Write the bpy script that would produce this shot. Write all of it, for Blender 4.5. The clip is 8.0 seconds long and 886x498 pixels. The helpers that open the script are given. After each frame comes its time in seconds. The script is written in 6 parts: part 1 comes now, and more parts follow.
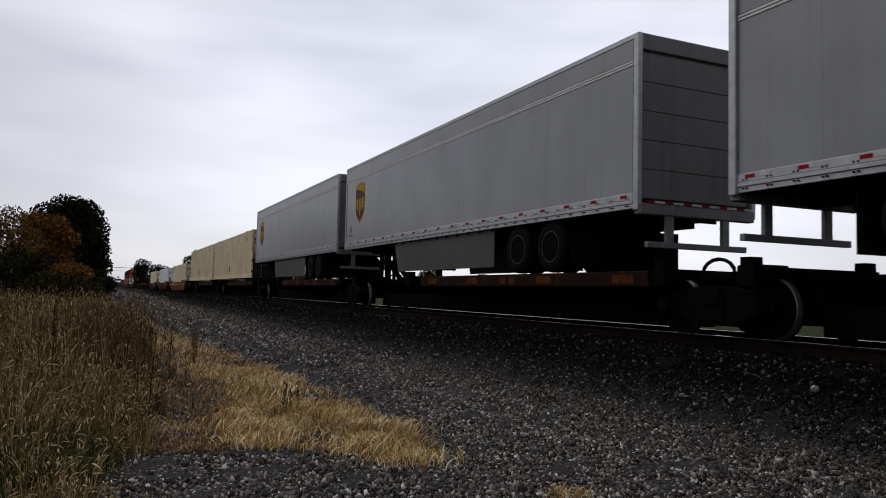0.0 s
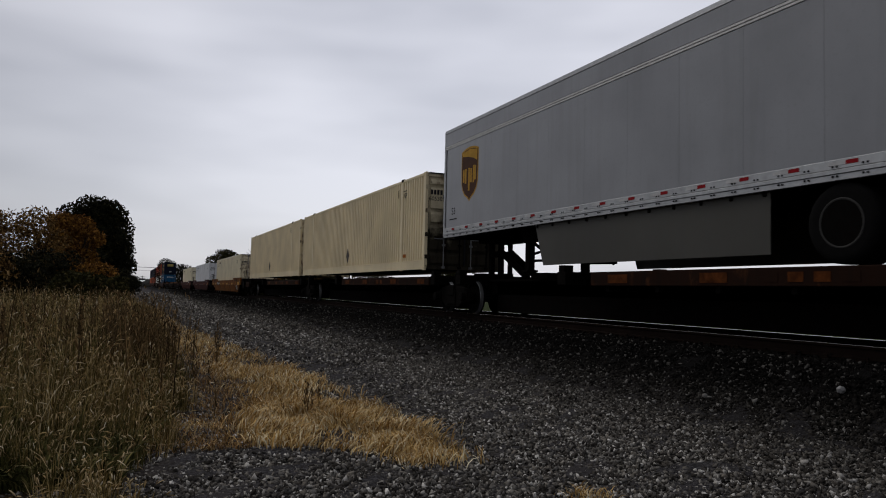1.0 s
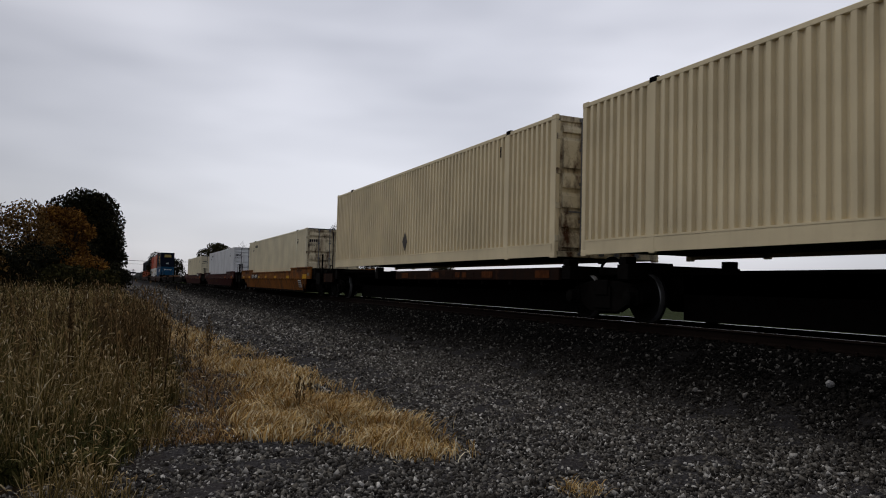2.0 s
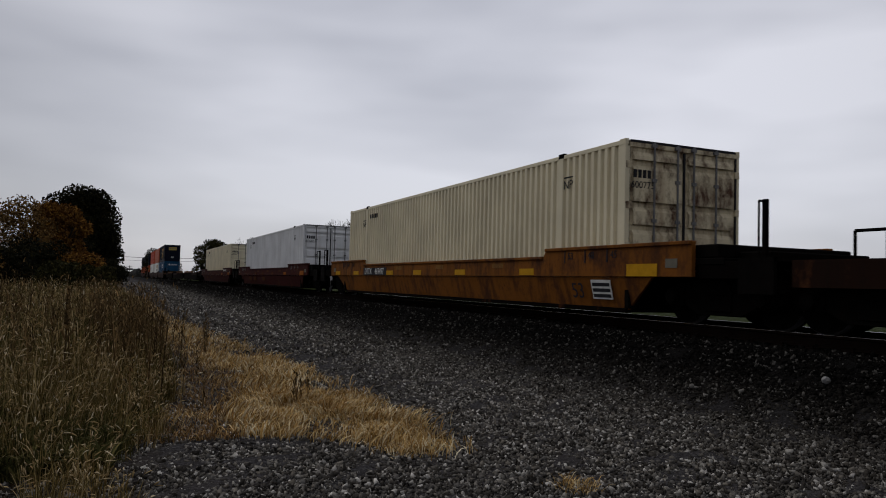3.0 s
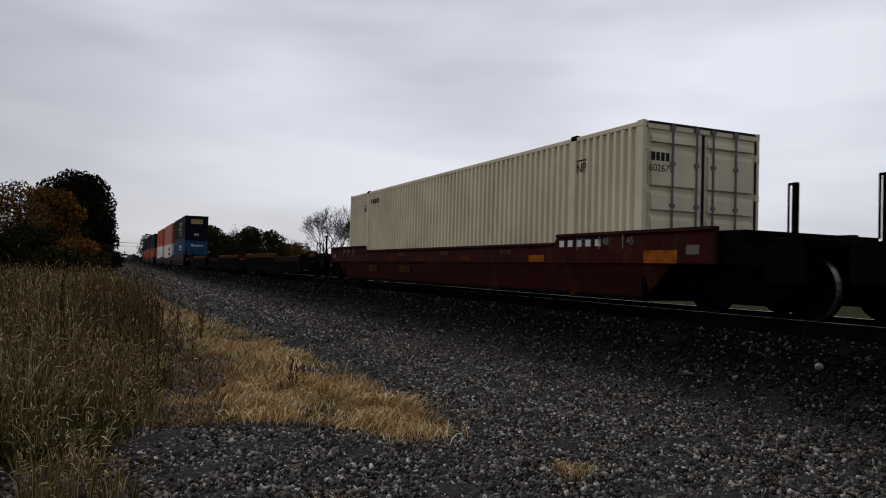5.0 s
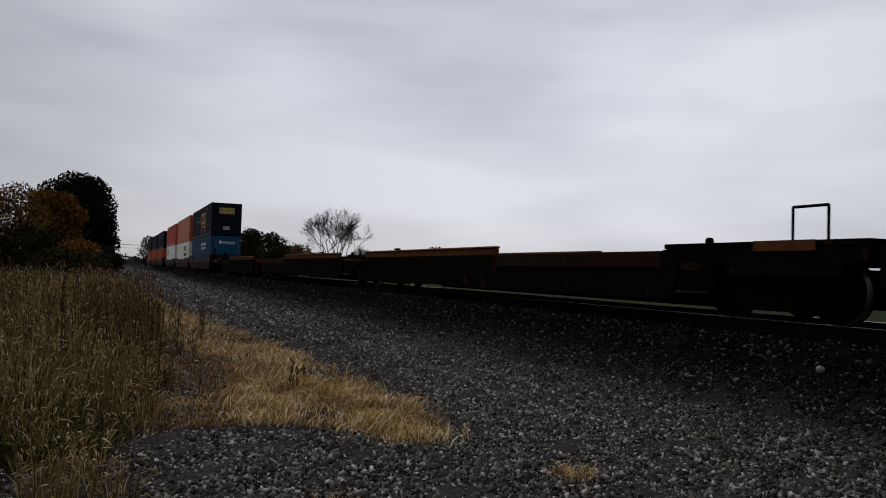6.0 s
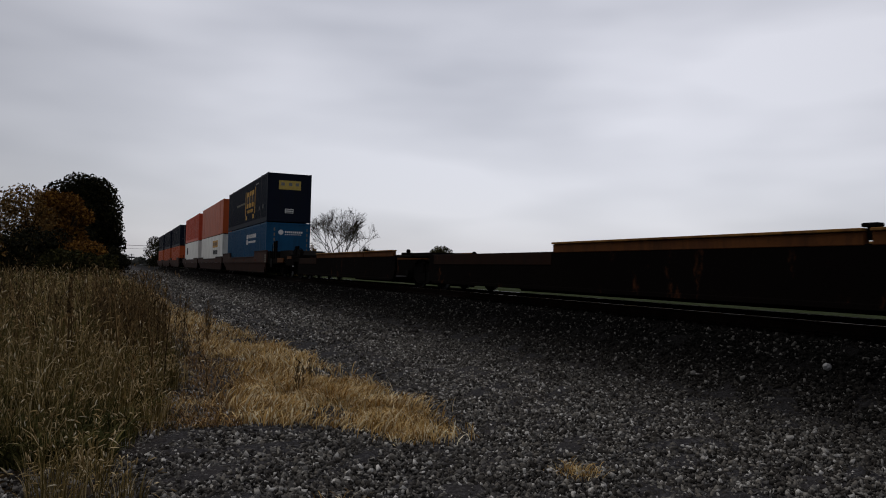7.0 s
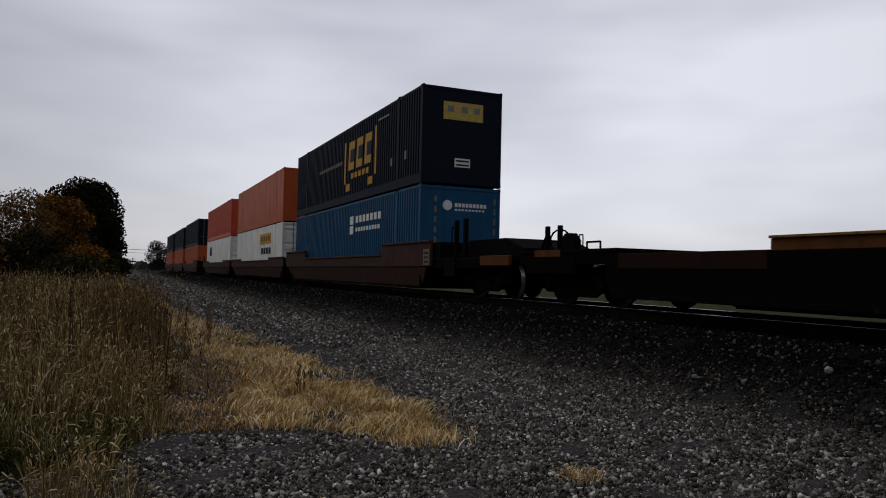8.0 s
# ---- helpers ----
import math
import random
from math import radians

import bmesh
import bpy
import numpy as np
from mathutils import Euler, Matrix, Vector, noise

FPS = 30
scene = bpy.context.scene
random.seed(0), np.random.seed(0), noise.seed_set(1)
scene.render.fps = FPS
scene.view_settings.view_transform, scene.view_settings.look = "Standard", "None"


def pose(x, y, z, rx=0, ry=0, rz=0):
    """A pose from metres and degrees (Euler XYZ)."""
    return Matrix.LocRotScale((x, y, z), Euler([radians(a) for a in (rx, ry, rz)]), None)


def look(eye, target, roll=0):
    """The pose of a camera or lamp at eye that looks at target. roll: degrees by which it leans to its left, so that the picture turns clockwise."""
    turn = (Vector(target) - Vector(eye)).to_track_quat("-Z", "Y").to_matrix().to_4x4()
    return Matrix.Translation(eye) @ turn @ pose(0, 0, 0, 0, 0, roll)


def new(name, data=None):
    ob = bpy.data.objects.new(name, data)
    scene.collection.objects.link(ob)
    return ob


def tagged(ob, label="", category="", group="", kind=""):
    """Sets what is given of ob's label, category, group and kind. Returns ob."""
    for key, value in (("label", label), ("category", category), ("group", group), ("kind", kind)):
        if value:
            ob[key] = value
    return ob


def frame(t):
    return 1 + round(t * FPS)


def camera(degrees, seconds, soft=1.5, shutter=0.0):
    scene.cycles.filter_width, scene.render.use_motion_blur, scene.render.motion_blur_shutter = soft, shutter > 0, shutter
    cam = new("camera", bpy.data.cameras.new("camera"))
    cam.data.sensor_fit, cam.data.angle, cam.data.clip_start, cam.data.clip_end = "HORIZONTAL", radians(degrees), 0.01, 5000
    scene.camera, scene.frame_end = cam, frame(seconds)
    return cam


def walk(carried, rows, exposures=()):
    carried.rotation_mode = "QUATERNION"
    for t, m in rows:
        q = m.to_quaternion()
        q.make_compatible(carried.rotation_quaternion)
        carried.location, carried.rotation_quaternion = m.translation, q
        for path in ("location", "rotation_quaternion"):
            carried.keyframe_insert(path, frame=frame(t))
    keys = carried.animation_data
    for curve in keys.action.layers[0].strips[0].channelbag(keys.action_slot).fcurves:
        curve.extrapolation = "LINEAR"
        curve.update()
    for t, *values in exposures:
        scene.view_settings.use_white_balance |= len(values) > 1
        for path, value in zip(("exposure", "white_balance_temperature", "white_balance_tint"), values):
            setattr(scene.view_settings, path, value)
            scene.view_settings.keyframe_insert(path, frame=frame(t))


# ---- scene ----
EYE = 1.4            # height of the lens over the ground at the grass verge
RAIL = 0.86          # top of the rails
TRACK = 9.19         # middle of the track, to the right of the camera
SPEED = 23.865       # metres a second, towards the camera
END = 8.0

cam = camera(61.92, END, soft=1.0, shutter=0.03)
walk(cam, [
    (0, pose(0, 0, EYE, 93.419, -1.340, -24.705)),
    (0.5, pose(0, 0, EYE, 93.880, -1.062, -23.599)),
    (1, pose(0, 0, EYE, 93.342, -1.371, -23.119)),
    (1.5, pose(0, 0, EYE, 93.046, -1.418, -23.449)),
    (3, pose(0, 0, EYE, 92.638, -1.495, -23.960)),
    (3.5, pose(0, 0, EYE, 92.429, -1.323, -24.217)),
    (4, pose(0, 0, EYE, 91.940, -1.542, -24.751)),
    (4.5, pose(0, 0, EYE, 91.545, -1.501, -24.390)),
    (6, pose(0, 0, EYE, 91.757, -1.669, -24.232)),
    (6.5, pose(0, 0, EYE, 91.795, -1.522, -24.085)),
    (7, pose(0, 0, EYE, 91.673, -1.372, -23.835)),
    (7.5, pose(0, 0, EYE, 91.714, -1.409, -23.718)),
    (8, pose(0, 0, EYE, 91.958, -1.292, -23.754)),
], exposures=[(0, 0.4), (0.5, 0.12), (1, 0.1), (1.5, 0.15), (3, -0.1), (3.5, 0.12), (4.5, 0.12), (6.0, -0.06), (7, -0.07), (8, 0.0)])

# ---- light: an overcast afternoon ----
world = bpy.data.worlds.new("overcast_sky")
scene.world = world
world.use_nodes = True
wn, wl = world.node_tree.nodes, world.node_tree.links
wn.clear()


def wnode(kind, **kw):
    n = wn.new(kind)
    for k, v in kw.items():
        n.inputs[k].default_value = v
    return n


w_out = wn.new("ShaderNodeOutputWorld")
w_bg = wnode("ShaderNodeBackground", Strength=1.0)
w_sky = wn.new("ShaderNodeTexSky")
w_sky.sky_type, w_sky.sun_disc = "NISHITA", False
w_sky.sun_elevation, w_sky.sun_rotation = radians(45), radians(-34)
w_dim = wn.new("ShaderNodeVectorMath")
w_dim.operation = "SCALE"
w_dim.inputs["Scale"].default_value = 0.012
wl.new(w_sky.outputs[0], w_dim.inputs[0])
w_co = wn.new("ShaderNodeTexCoord")
w_map = wn.new("ShaderNodeMapping")
w_map.inputs["Scale"].default_value = (1.2, 1.2, 4.6)
w_map.inputs["Rotation"].default_value = (radians(2), 0, radians(20))
wl.new(w_co.outputs["Generated"], w_map.inputs[0])
w_no = wnode("ShaderNodeTexNoise", Scale=1.25, Detail=3.5, Roughness=0.5)
wl.new(w_map.outputs[0], w_no.inputs["Vector"])
w_rp = wn.new("ShaderNodeValToRGB")
w_rp.color_ramp.elements[0].position, w_rp.color_ramp.elements[0].color = 0.34, (0.329, 0.334, 0.376, 1)
w_rp.color_ramp.elements[1].position, w_rp.color_ramp.elements[1].color = 0.66, (0.606, 0.606, 0.656, 1)
wl.new(w_no.outputs["Fac"], w_rp.inputs[0])
w_add = wn.new("ShaderNodeVectorMath")
wl.new(w_rp.outputs[0], w_add.inputs[0])
wl.new(w_dim.outputs[0], w_add.inputs[1])
# the cloud is thinner and lighter around the hidden sun
w_dot = wn.new("ShaderNodeVectorMath")
w_dot.operation = "DOT_PRODUCT"
w_dot.inputs[1].default_value = (0.566, 0.752, 0.338)
wl.new(w_co.outputs["Generated"], w_dot.inputs[0])
w_rng = wnode("ShaderNodeMapRange")
w_rng.inputs["From Min"].default_value, w_rng.inputs["From Max"].default_value = 0.58, 1.0
w_rng.inputs["To Min"].default_value, w_rng.inputs["To Max"].default_value = 0.64, 1.20
wl.new(w_dot.outputs["Value"], w_rng.inputs["Value"])
w_glow = wn.new("ShaderNodeVectorMath")
w_glow.operation = "SCALE"
wl.new(w_add.outputs[0], w_glow.inputs[0])
wl.new(w_rng.outputs["Result"], w_glow.inputs["Scale"])
wl.new(w_glow.outputs[0], w_bg.inputs[0])
wl.new(w_bg.outputs[0], w_out.inputs[0])

sun = new("sun", bpy.data.lights.new("sun", "SUN"))
sun.data.energy, sun.data.angle, sun.data.color = 0.7, radians(30), (1.0, 0.96, 0.9)
sun.matrix_world = look((-28, 42, 50), (0, 0, 0))


# ---- materials ----
class Mat:
    """A node material under construction."""

    def __init__(self, name, rough=0.6, metal=0.0, gloss=0.03):
        self.m = bpy.data.materials.new(name)
        self.m.use_nodes = True
        self.n, self.l = self.m.node_tree.nodes, self.m.node_tree.links
        self.b = self.n["Principled BSDF"]
        self.b.inputs["Roughness"].default_value = rough
        self.b.inputs["Metallic"].default_value = metal
        self.b.inputs["Specular IOR Level"].default_value = gloss
        self.co = self.n.new("ShaderNodeTexCoord").outputs["Object"]

    def noise(self, scale, detail=4.0, stretch=None, rough=0.55):
        co = self.co
        if stretch:
            mp = self.n.new("ShaderNodeMapping")
            mp.inputs["Scale"].default_value = stretch
            self.l.new(co, mp.inputs[0])
            co = mp.outputs[0]
        t = self.n.new("ShaderNodeTexNoise")
        t.inputs["Scale"].default_value, t.inputs["Detail"].default_value = scale, detail
        t.inputs["Roughness"].default_value = rough
        self.l.new(co, t.inputs["Vector"])
        return t.outputs["Fac"]

    def step(self, fac, lo, hi, top=1.0):
        r = self.n.new("ShaderNodeMapRange")
        r.inputs["From Min"].default_value, r.inputs["From Max"].default_value = lo, hi
        r.inputs["To Max"].default_value = top
        self.l.new(fac, r.inputs["Value"])
        return r.outputs["Result"]

    def mul(self, a, b):
        r = self.n.new("ShaderNodeMath")
        r.operation = "MULTIPLY"
        self.l.new(a, r.inputs[0])
        self.l.new(b, r.inputs[1])
        return r.outputs[0]

    def mix(self, fac, a, b):
        r = self.n.new("ShaderNodeMix")
        r.data_type = "RGBA"
        if isinstance(fac, float):
            r.inputs[0].default_value = fac
        else:
            self.l.new(fac, r.inputs[0])
        for s, v in ((6, a), (7, b)):
            if isinstance(v, tuple):
                r.inputs[s].default_value = (*v, 1)
            else:
                self.l.new(v, r.inputs[s])
        return r.outputs[2]

    def ramp(self, fac, stops):
        r = self.n.new("ShaderNodeValToRGB")
        e = r.color_ramp.elements
        while len(e) < len(stops):
            e.new(0.5)
        for k, (at, c) in enumerate(stops):
            e[k].position, e[k].color = at, (*c, 1)
        self.l.new(fac, r.inputs[0])
        return r.outputs[0]

    def done(self, colour, bump=None, strength=0.2, distance=0.01, rough=None):
        if isinstance(colour, tuple):
            self.b.inputs["Base Color"].default_value = (*colour, 1)
        else:
            self.l.new(colour, self.b.inputs["Base Color"])
        if bump is not None:
            bp = self.n.new("ShaderNodeBump")
            bp.inputs["Strength"].default_value, bp.inputs["Distance"].default_value = strength, distance
            self.l.new(bump, bp.inputs["Height"])
            self.l.new(bp.outputs[0], self.b.inputs["Normal"])
        if rough is not None:
            self.l.new(rough, self.b.inputs["Roughness"])
        return self.m


def paint(name, colour, rough=0.5, dirt=(0.05, 0.04, 0.03), grime=0.5, rust=0.0, gloss=0.16):
    """Weathered paint on steel: blotches, streaks that run down, and rust."""
    m = Mat(name, rough, 0.0, gloss)
    dark = tuple(c * 0.8 for c in colour)
    c = m.mix(m.step(m.noise(0.7, 3), 0.35, 0.7), colour, dark)
    streak = m.step(m.noise(1.0, 5, (5, 5, 0.35)), 0.5, 0.78, grime)
    c = m.mix(streak, c, dirt)
    c = m.mix(m.step(m.noise(14, 6), 0.56, 0.75, grime * 0.6), c, dirt)
    if rust:
        spots = m.step(m.noise(2.6, 8, (1, 1, 0.5), 0.7), 0.60 - 0.12 * rust, 0.74 - 0.1 * rust)
        c = m.mix(spots, c, m.mix(m.noise(20, 4), (0.10, 0.035, 0.012), (0.03, 0.015, 0.01)))
    return m.done(c, m.noise(30, 4), 0.12, 0.004)


def plain(name, colour, rough=0.6, metal=0.0, vary=0.25, scale=8.0):
    m = Mat(name, rough, metal)
    low = tuple(v * (1 - vary) for v in colour)
    return m.done(m.mix(m.step(m.noise(scale, 6), 0.3, 0.7), colour, low), m.noise(scale * 5, 3), 0.1, 0.003)


M_STEEL = plain("dirty_black_steel", (0.005, 0.0042, 0.0038), 0.95, 0.0, 0.5)
M_WHEEL = plain("wheel_steel", (0.0045, 0.004, 0.0036), 0.95, 0.0, 0.4)
M_TREAD = plain("polished_wheel_tread", (0.36, 0.355, 0.35), 0.42, 0.9, 0.1)
M_RAILTOP = plain("polished_rail_head", (0.6, 0.6, 0.62), 0.25, 1.0, 0.1)
M_RAILRUST = plain("rusty_rail", (0.012, 0.0075, 0.006), 0.95, 0.0, 0.4, 3)
M_SLEEPER = plain("creosoted_timber", (0.012, 0.009, 0.008), 0.95, 0.0, 0.5, 5)
M_TYRE = plain("tyre_rubber", (0.006, 0.006, 0.006), 0.9)
M_ALU = plain("scratched_aluminium", (0.42, 0.43, 0.44), 0.45, 0.6, 0.25)
M_GALV = plain("galvanised_bar", (0.20, 0.20, 0.205), 0.55, 0.3, 0.3)
M_WHITEMARK = plain("white_marking", (0.70, 0.70, 0.68), 0.5)
M_BLACKMARK = plain("black_lettering", (0.03, 0.03, 0.035), 0.6)
M_TAPE_RED = plain("red_reflective_tape", (0.26, 0.012, 0.016), 0.45)
M_TAPE_WHITE = plain("white_reflective_tape", (0.5, 0.5, 0.5), 0.35)
M_YELLOW = plain("yellow_reflective_panel", (0.52, 0.27, 0.014), 0.4)
M_ORANGEPANEL = plain("orange_reflective_panel", (0.36, 0.11, 0.013), 0.6, 0.0, 0.6)
M_DIM = plain("faded_lettering", (0.16, 0.15, 0.12), 0.6)
M_STICKER = plain("faded_yellow_sticker", (0.50, 0.37, 0.10), 0.5)
M_DIRTYORANGE = plain("grimy_orange_reflector", (0.10, 0.03, 0.008), 0.7, 0, 0.7)
M_RIMEDGE = plain("dull_rim_edge", (0.045, 0.044, 0.042), 0.6)
M_PLACARD = plain("weathered_placard_steel", (0.11, 0.10, 0.09), 0.7, 0.0, 0.5)
M_GOLD = plain("gold_emblem", (0.46, 0.26, 0.04), 0.5)
M_BROWN = plain("brown_emblem", (0.07, 0.03, 0.015), 0.4)
M_MOULD = plain("white_painted_moulding", (0.66, 0.66, 0.65), 0.4, 0.0, 0.2)
M_TRAILER = paint("white_trailer_panel", (0.235, 0.242, 0.258), 0.30, (0.15, 0.15, 0.15), 0.4, 0.0, 0.6)
M_SKIRT = paint("grey_skirt_panel", (0.065, 0.063, 0.055), 0.5, (0.06, 0.058, 0.056), 0.6)
M_DOORGREY = paint("grimy_trailer_door", (0.15, 0.148, 0.148), 0.5, (0.08, 0.076, 0.072), 0.55)
M_CREAM = paint("cream_container_paint", (0.74, 0.63, 0.41), 0.5, (0.40, 0.28, 0.15), 0.16)
M_CREAMDOOR = paint("rust_stained_cream_door", (0.68, 0.60, 0.42), 0.55, (0.18, 0.09, 0.04), 0.6, 1.15)


def sooty(name, colour):
    """Door paint with rust streaks and a soot cloud rising from its foot."""
    m = Mat(name, 0.75, 0.0, 0.02)
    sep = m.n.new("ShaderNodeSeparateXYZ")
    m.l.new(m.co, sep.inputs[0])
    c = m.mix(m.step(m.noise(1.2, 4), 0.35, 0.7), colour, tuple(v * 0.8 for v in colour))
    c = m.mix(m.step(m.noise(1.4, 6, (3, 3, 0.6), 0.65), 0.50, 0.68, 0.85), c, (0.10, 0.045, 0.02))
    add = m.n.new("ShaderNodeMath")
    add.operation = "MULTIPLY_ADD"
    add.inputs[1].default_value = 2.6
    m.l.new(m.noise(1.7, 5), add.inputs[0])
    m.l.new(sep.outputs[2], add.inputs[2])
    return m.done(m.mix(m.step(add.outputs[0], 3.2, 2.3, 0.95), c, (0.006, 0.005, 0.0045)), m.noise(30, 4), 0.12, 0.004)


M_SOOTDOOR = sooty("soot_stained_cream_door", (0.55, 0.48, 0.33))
M_CREAMPALE = paint("pale_cream_container_paint", (0.75, 0.68, 0.49), 0.5, (0.42, 0.30, 0.16), 0.18)
M_WHITEBOX = paint("white_container_paint", (0.76, 0.77, 0.78), 0.45, (0.36, 0.34, 0.3), 0.35)
M_NAVY = paint("dark_navy_container_paint", (0.007, 0.010, 0.020), 0.55, (0.012, 0.012, 0.012), 0.4, 0.0, 0.05)
M_BLUE = paint("bright_blue_container_paint", (0.008, 0.066, 0.145), 0.5, (0.008, 0.03, 0.06), 0.5, 0.0, 0.1)
M_ORANGE = paint("orange_container_paint", (0.40, 0.075, 0.018), 0.5, (0.2, 0.05, 0.02), 0.5)
M_REDORANGE = paint("faded_red_container_paint", (0.50, 0.07, 0.03), 0.5, (0.2, 0.05, 0.03), 0.5)
M_WHITEREEFER = paint("off_white_container_panel", (0.70, 0.70, 0.66), 0.4, (0.3, 0.28, 0.2), 0.4)
M_CARYELLOW = paint("weathered_yellow_wagon_paint", (0.20, 0.072, 0.012), 0.7, (0.045, 0.018, 0.007), 1.0, 1.0, 0.05)
M_CARRED = paint("weathered_maroon_wagon_paint", (0.044, 0.0075, 0.007), 0.7, (0.016, 0.007, 0.006), 1.0, 0.45, 0.04)
M_CARBROWN = paint("dirty_brown_wagon_paint", (0.042, 0.021, 0.016), 0.7, (0.016, 0.010, 0.008), 0.9, 0.4, 0.06)
M_CAROLD = paint("faded_yellow_brown_wagon_paint", (0.22, 0.11, 0.03), 0.75, (0.05, 0.025, 0.014), 1.0, 0.7, 0.05)
# near-black for grimy sides, and for shade on bottom chords and filler plates
M_CARDARK = paint("grimy_and_shaded_wagon_black", (0.0045, 0.0034, 0.003), 0.95, (0.004, 0.0035, 0.0033), 0.9, 0.08, 0.01)
M_COAM = paint("dull_brown_coaming_paint", (0.095, 0.036, 0.012), 0.75, (0.02, 0.012, 0.008), 1.0, 0.7, 0.04)
M_SPINE = paint("rusty_spine_car_paint", (0.018, 0.0085, 0.0055), 0.85, (0.010, 0.007, 0.006), 1.0, 0.15, 0.03)


# ---- building helpers ----
def box(bm, x0, x1, y0, y1, z0, z1):
    v = [bm.verts.new((x, y, z)) for x in (x0, x1) for y in (y0, y1) for z in (z0, z1)]
    for f in ((0, 1, 3, 2), (4, 6, 7, 5), (0, 4, 5, 1), (2, 3, 7, 6), (0, 2, 6, 4), (1, 5, 7, 3)):
        bm.faces.new([v[i] for i in f])
    return bm


def prism(bm, pts, x0, x1):
    """A flat outline in y and z, drawn out from x0 to x1."""
    a = [bm.verts.new((x0, y, z)) for y, z in pts]
    b = [bm.verts.new((x1, y, z)) for y, z in pts]
    n = len(pts)
    bm.faces.new(a)
    bm.faces.new(b[::-1])
    for i in range(n):
        bm.faces.new((a[(i + 1) % n], a[i], b[i], b[(i + 1) % n]))
    return bm


def tube(bm, p0, p1, r0, r1=None, seg=10, caps=True):
    p0, p1 = Vector(p0), Vector(p1)
    r1 = r0 if r1 is None else r1
    d = (p1 - p0).normalized()
    u = d.orthogonal().normalized()
    w = d.cross(u)
    rings = []
    for p, r in ((p0, r0), (p1, r1)):
        rings.append([bm.verts.new(p + (u * math.cos(a) + w * math.sin(a)) * r)
                      for a in (2 * math.pi * k / seg for k in range(seg))])
    for k in range(seg):
        bm.faces.new((rings[0][k], rings[0][(k + 1) % seg], rings[1][(k + 1) % seg], rings[1][k]))
    if caps:
        bm.faces.new(rings[0][::-1])
        bm.faces.new(rings[1])
    return bm


def lathe(bm, profile, x=0.0, y=0.0, z=0.0, seg=24, caps=True):
    """Turns a profile of (offset along x, radius) round an axis along x."""
    rings = [[bm.verts.new((x + o, y + r * math.cos(2 * math.pi * k / seg), z + r * math.sin(2 * math.pi * k / seg)))
              for k in range(seg)] for o, r in profile]
    for a, b in zip(rings, rings[1:]):
        for k in range(seg):
            bm.faces.new((a[k], a[(k + 1) % seg], b[(k + 1) % seg], b[k]))
    if caps:
        bm.faces.new(rings[0][::-1])
        bm.faces.new(rings[-1])
    return bm


def mesh_of(name, bm, material, bevel=0.0, smooth=False):
    bmesh.ops.recalc_face_normals(bm, faces=bm.faces)
    if bevel:
        bmesh.ops.bevel(bm, geom=bm.edges[:], offset=bevel, segments=1, affect="EDGES", clamp_overlap=True)
    me = bpy.data.meshes.new(name)
    bm.to_mesh(me)
    bm.free()
    me.materials.append(material)
    if smooth:
        me.polygons.foreach_set("use_smooth", [True] * len(me.polygons))
    return me


def put(name, me, parent, at=(0, 0, 0), label=""):
    ob = new(name, me)
    ob.parent = parent
    ob.location = at
    return tagged(ob, label)


def part(name, bm, material, parent, label="", at=(0, 0, 0), bevel=0.0, smooth=False):
    return put(name, mesh_of(name, bm, material, bevel, smooth), parent, at, label)


def boxes(*rows):
    bm = bmesh.new()
    for r in rows:
        box(bm, *r)
    return bm


LETTERS = {}


def lettering(name, text, size, parent, at, turn, material, label=""):
    """Words as thin raised mesh; turn is the pose's rotation in degrees."""
    key = (text, size, material.name)
    if key not in LETTERS:
        cu = bpy.data.curves.new("letters", "FONT")
        cu.body, cu.size, cu.extrude, cu.align_x = text, size, 0.002, "CENTER"
        tmp = new("letters", cu)
        dg = bpy.context.evaluated_depsgraph_get()
        me = bpy.data.meshes.new_from_object(tmp.evaluated_get(dg))
        me.materials.clear()
        me.materials.append(material)
        bpy.data.objects.remove(tmp)
        LETTERS[key] = me
    ob = new(name, LETTERS[key])
    ob.parent = parent
    ob.matrix_basis = pose(*at, *turn)
    return tagged(ob, label)


SIDE = (90, 0, -90)     # lettering that faces the camera's side
NEAREND = (90, 0, 0)    # lettering on the end that leads

MOVING = []


def train_thing(name, label, category, group, u, z=0.0, turn=0):
    """An Empty on the track, u metres ahead of the camera at the start."""
    ob = tagged(new(name), label, category, group)
    ob.location = (TRACK, u, RAIL + z)
    MOVING.append((ob, u, RAIL + z, turn))
    return ob


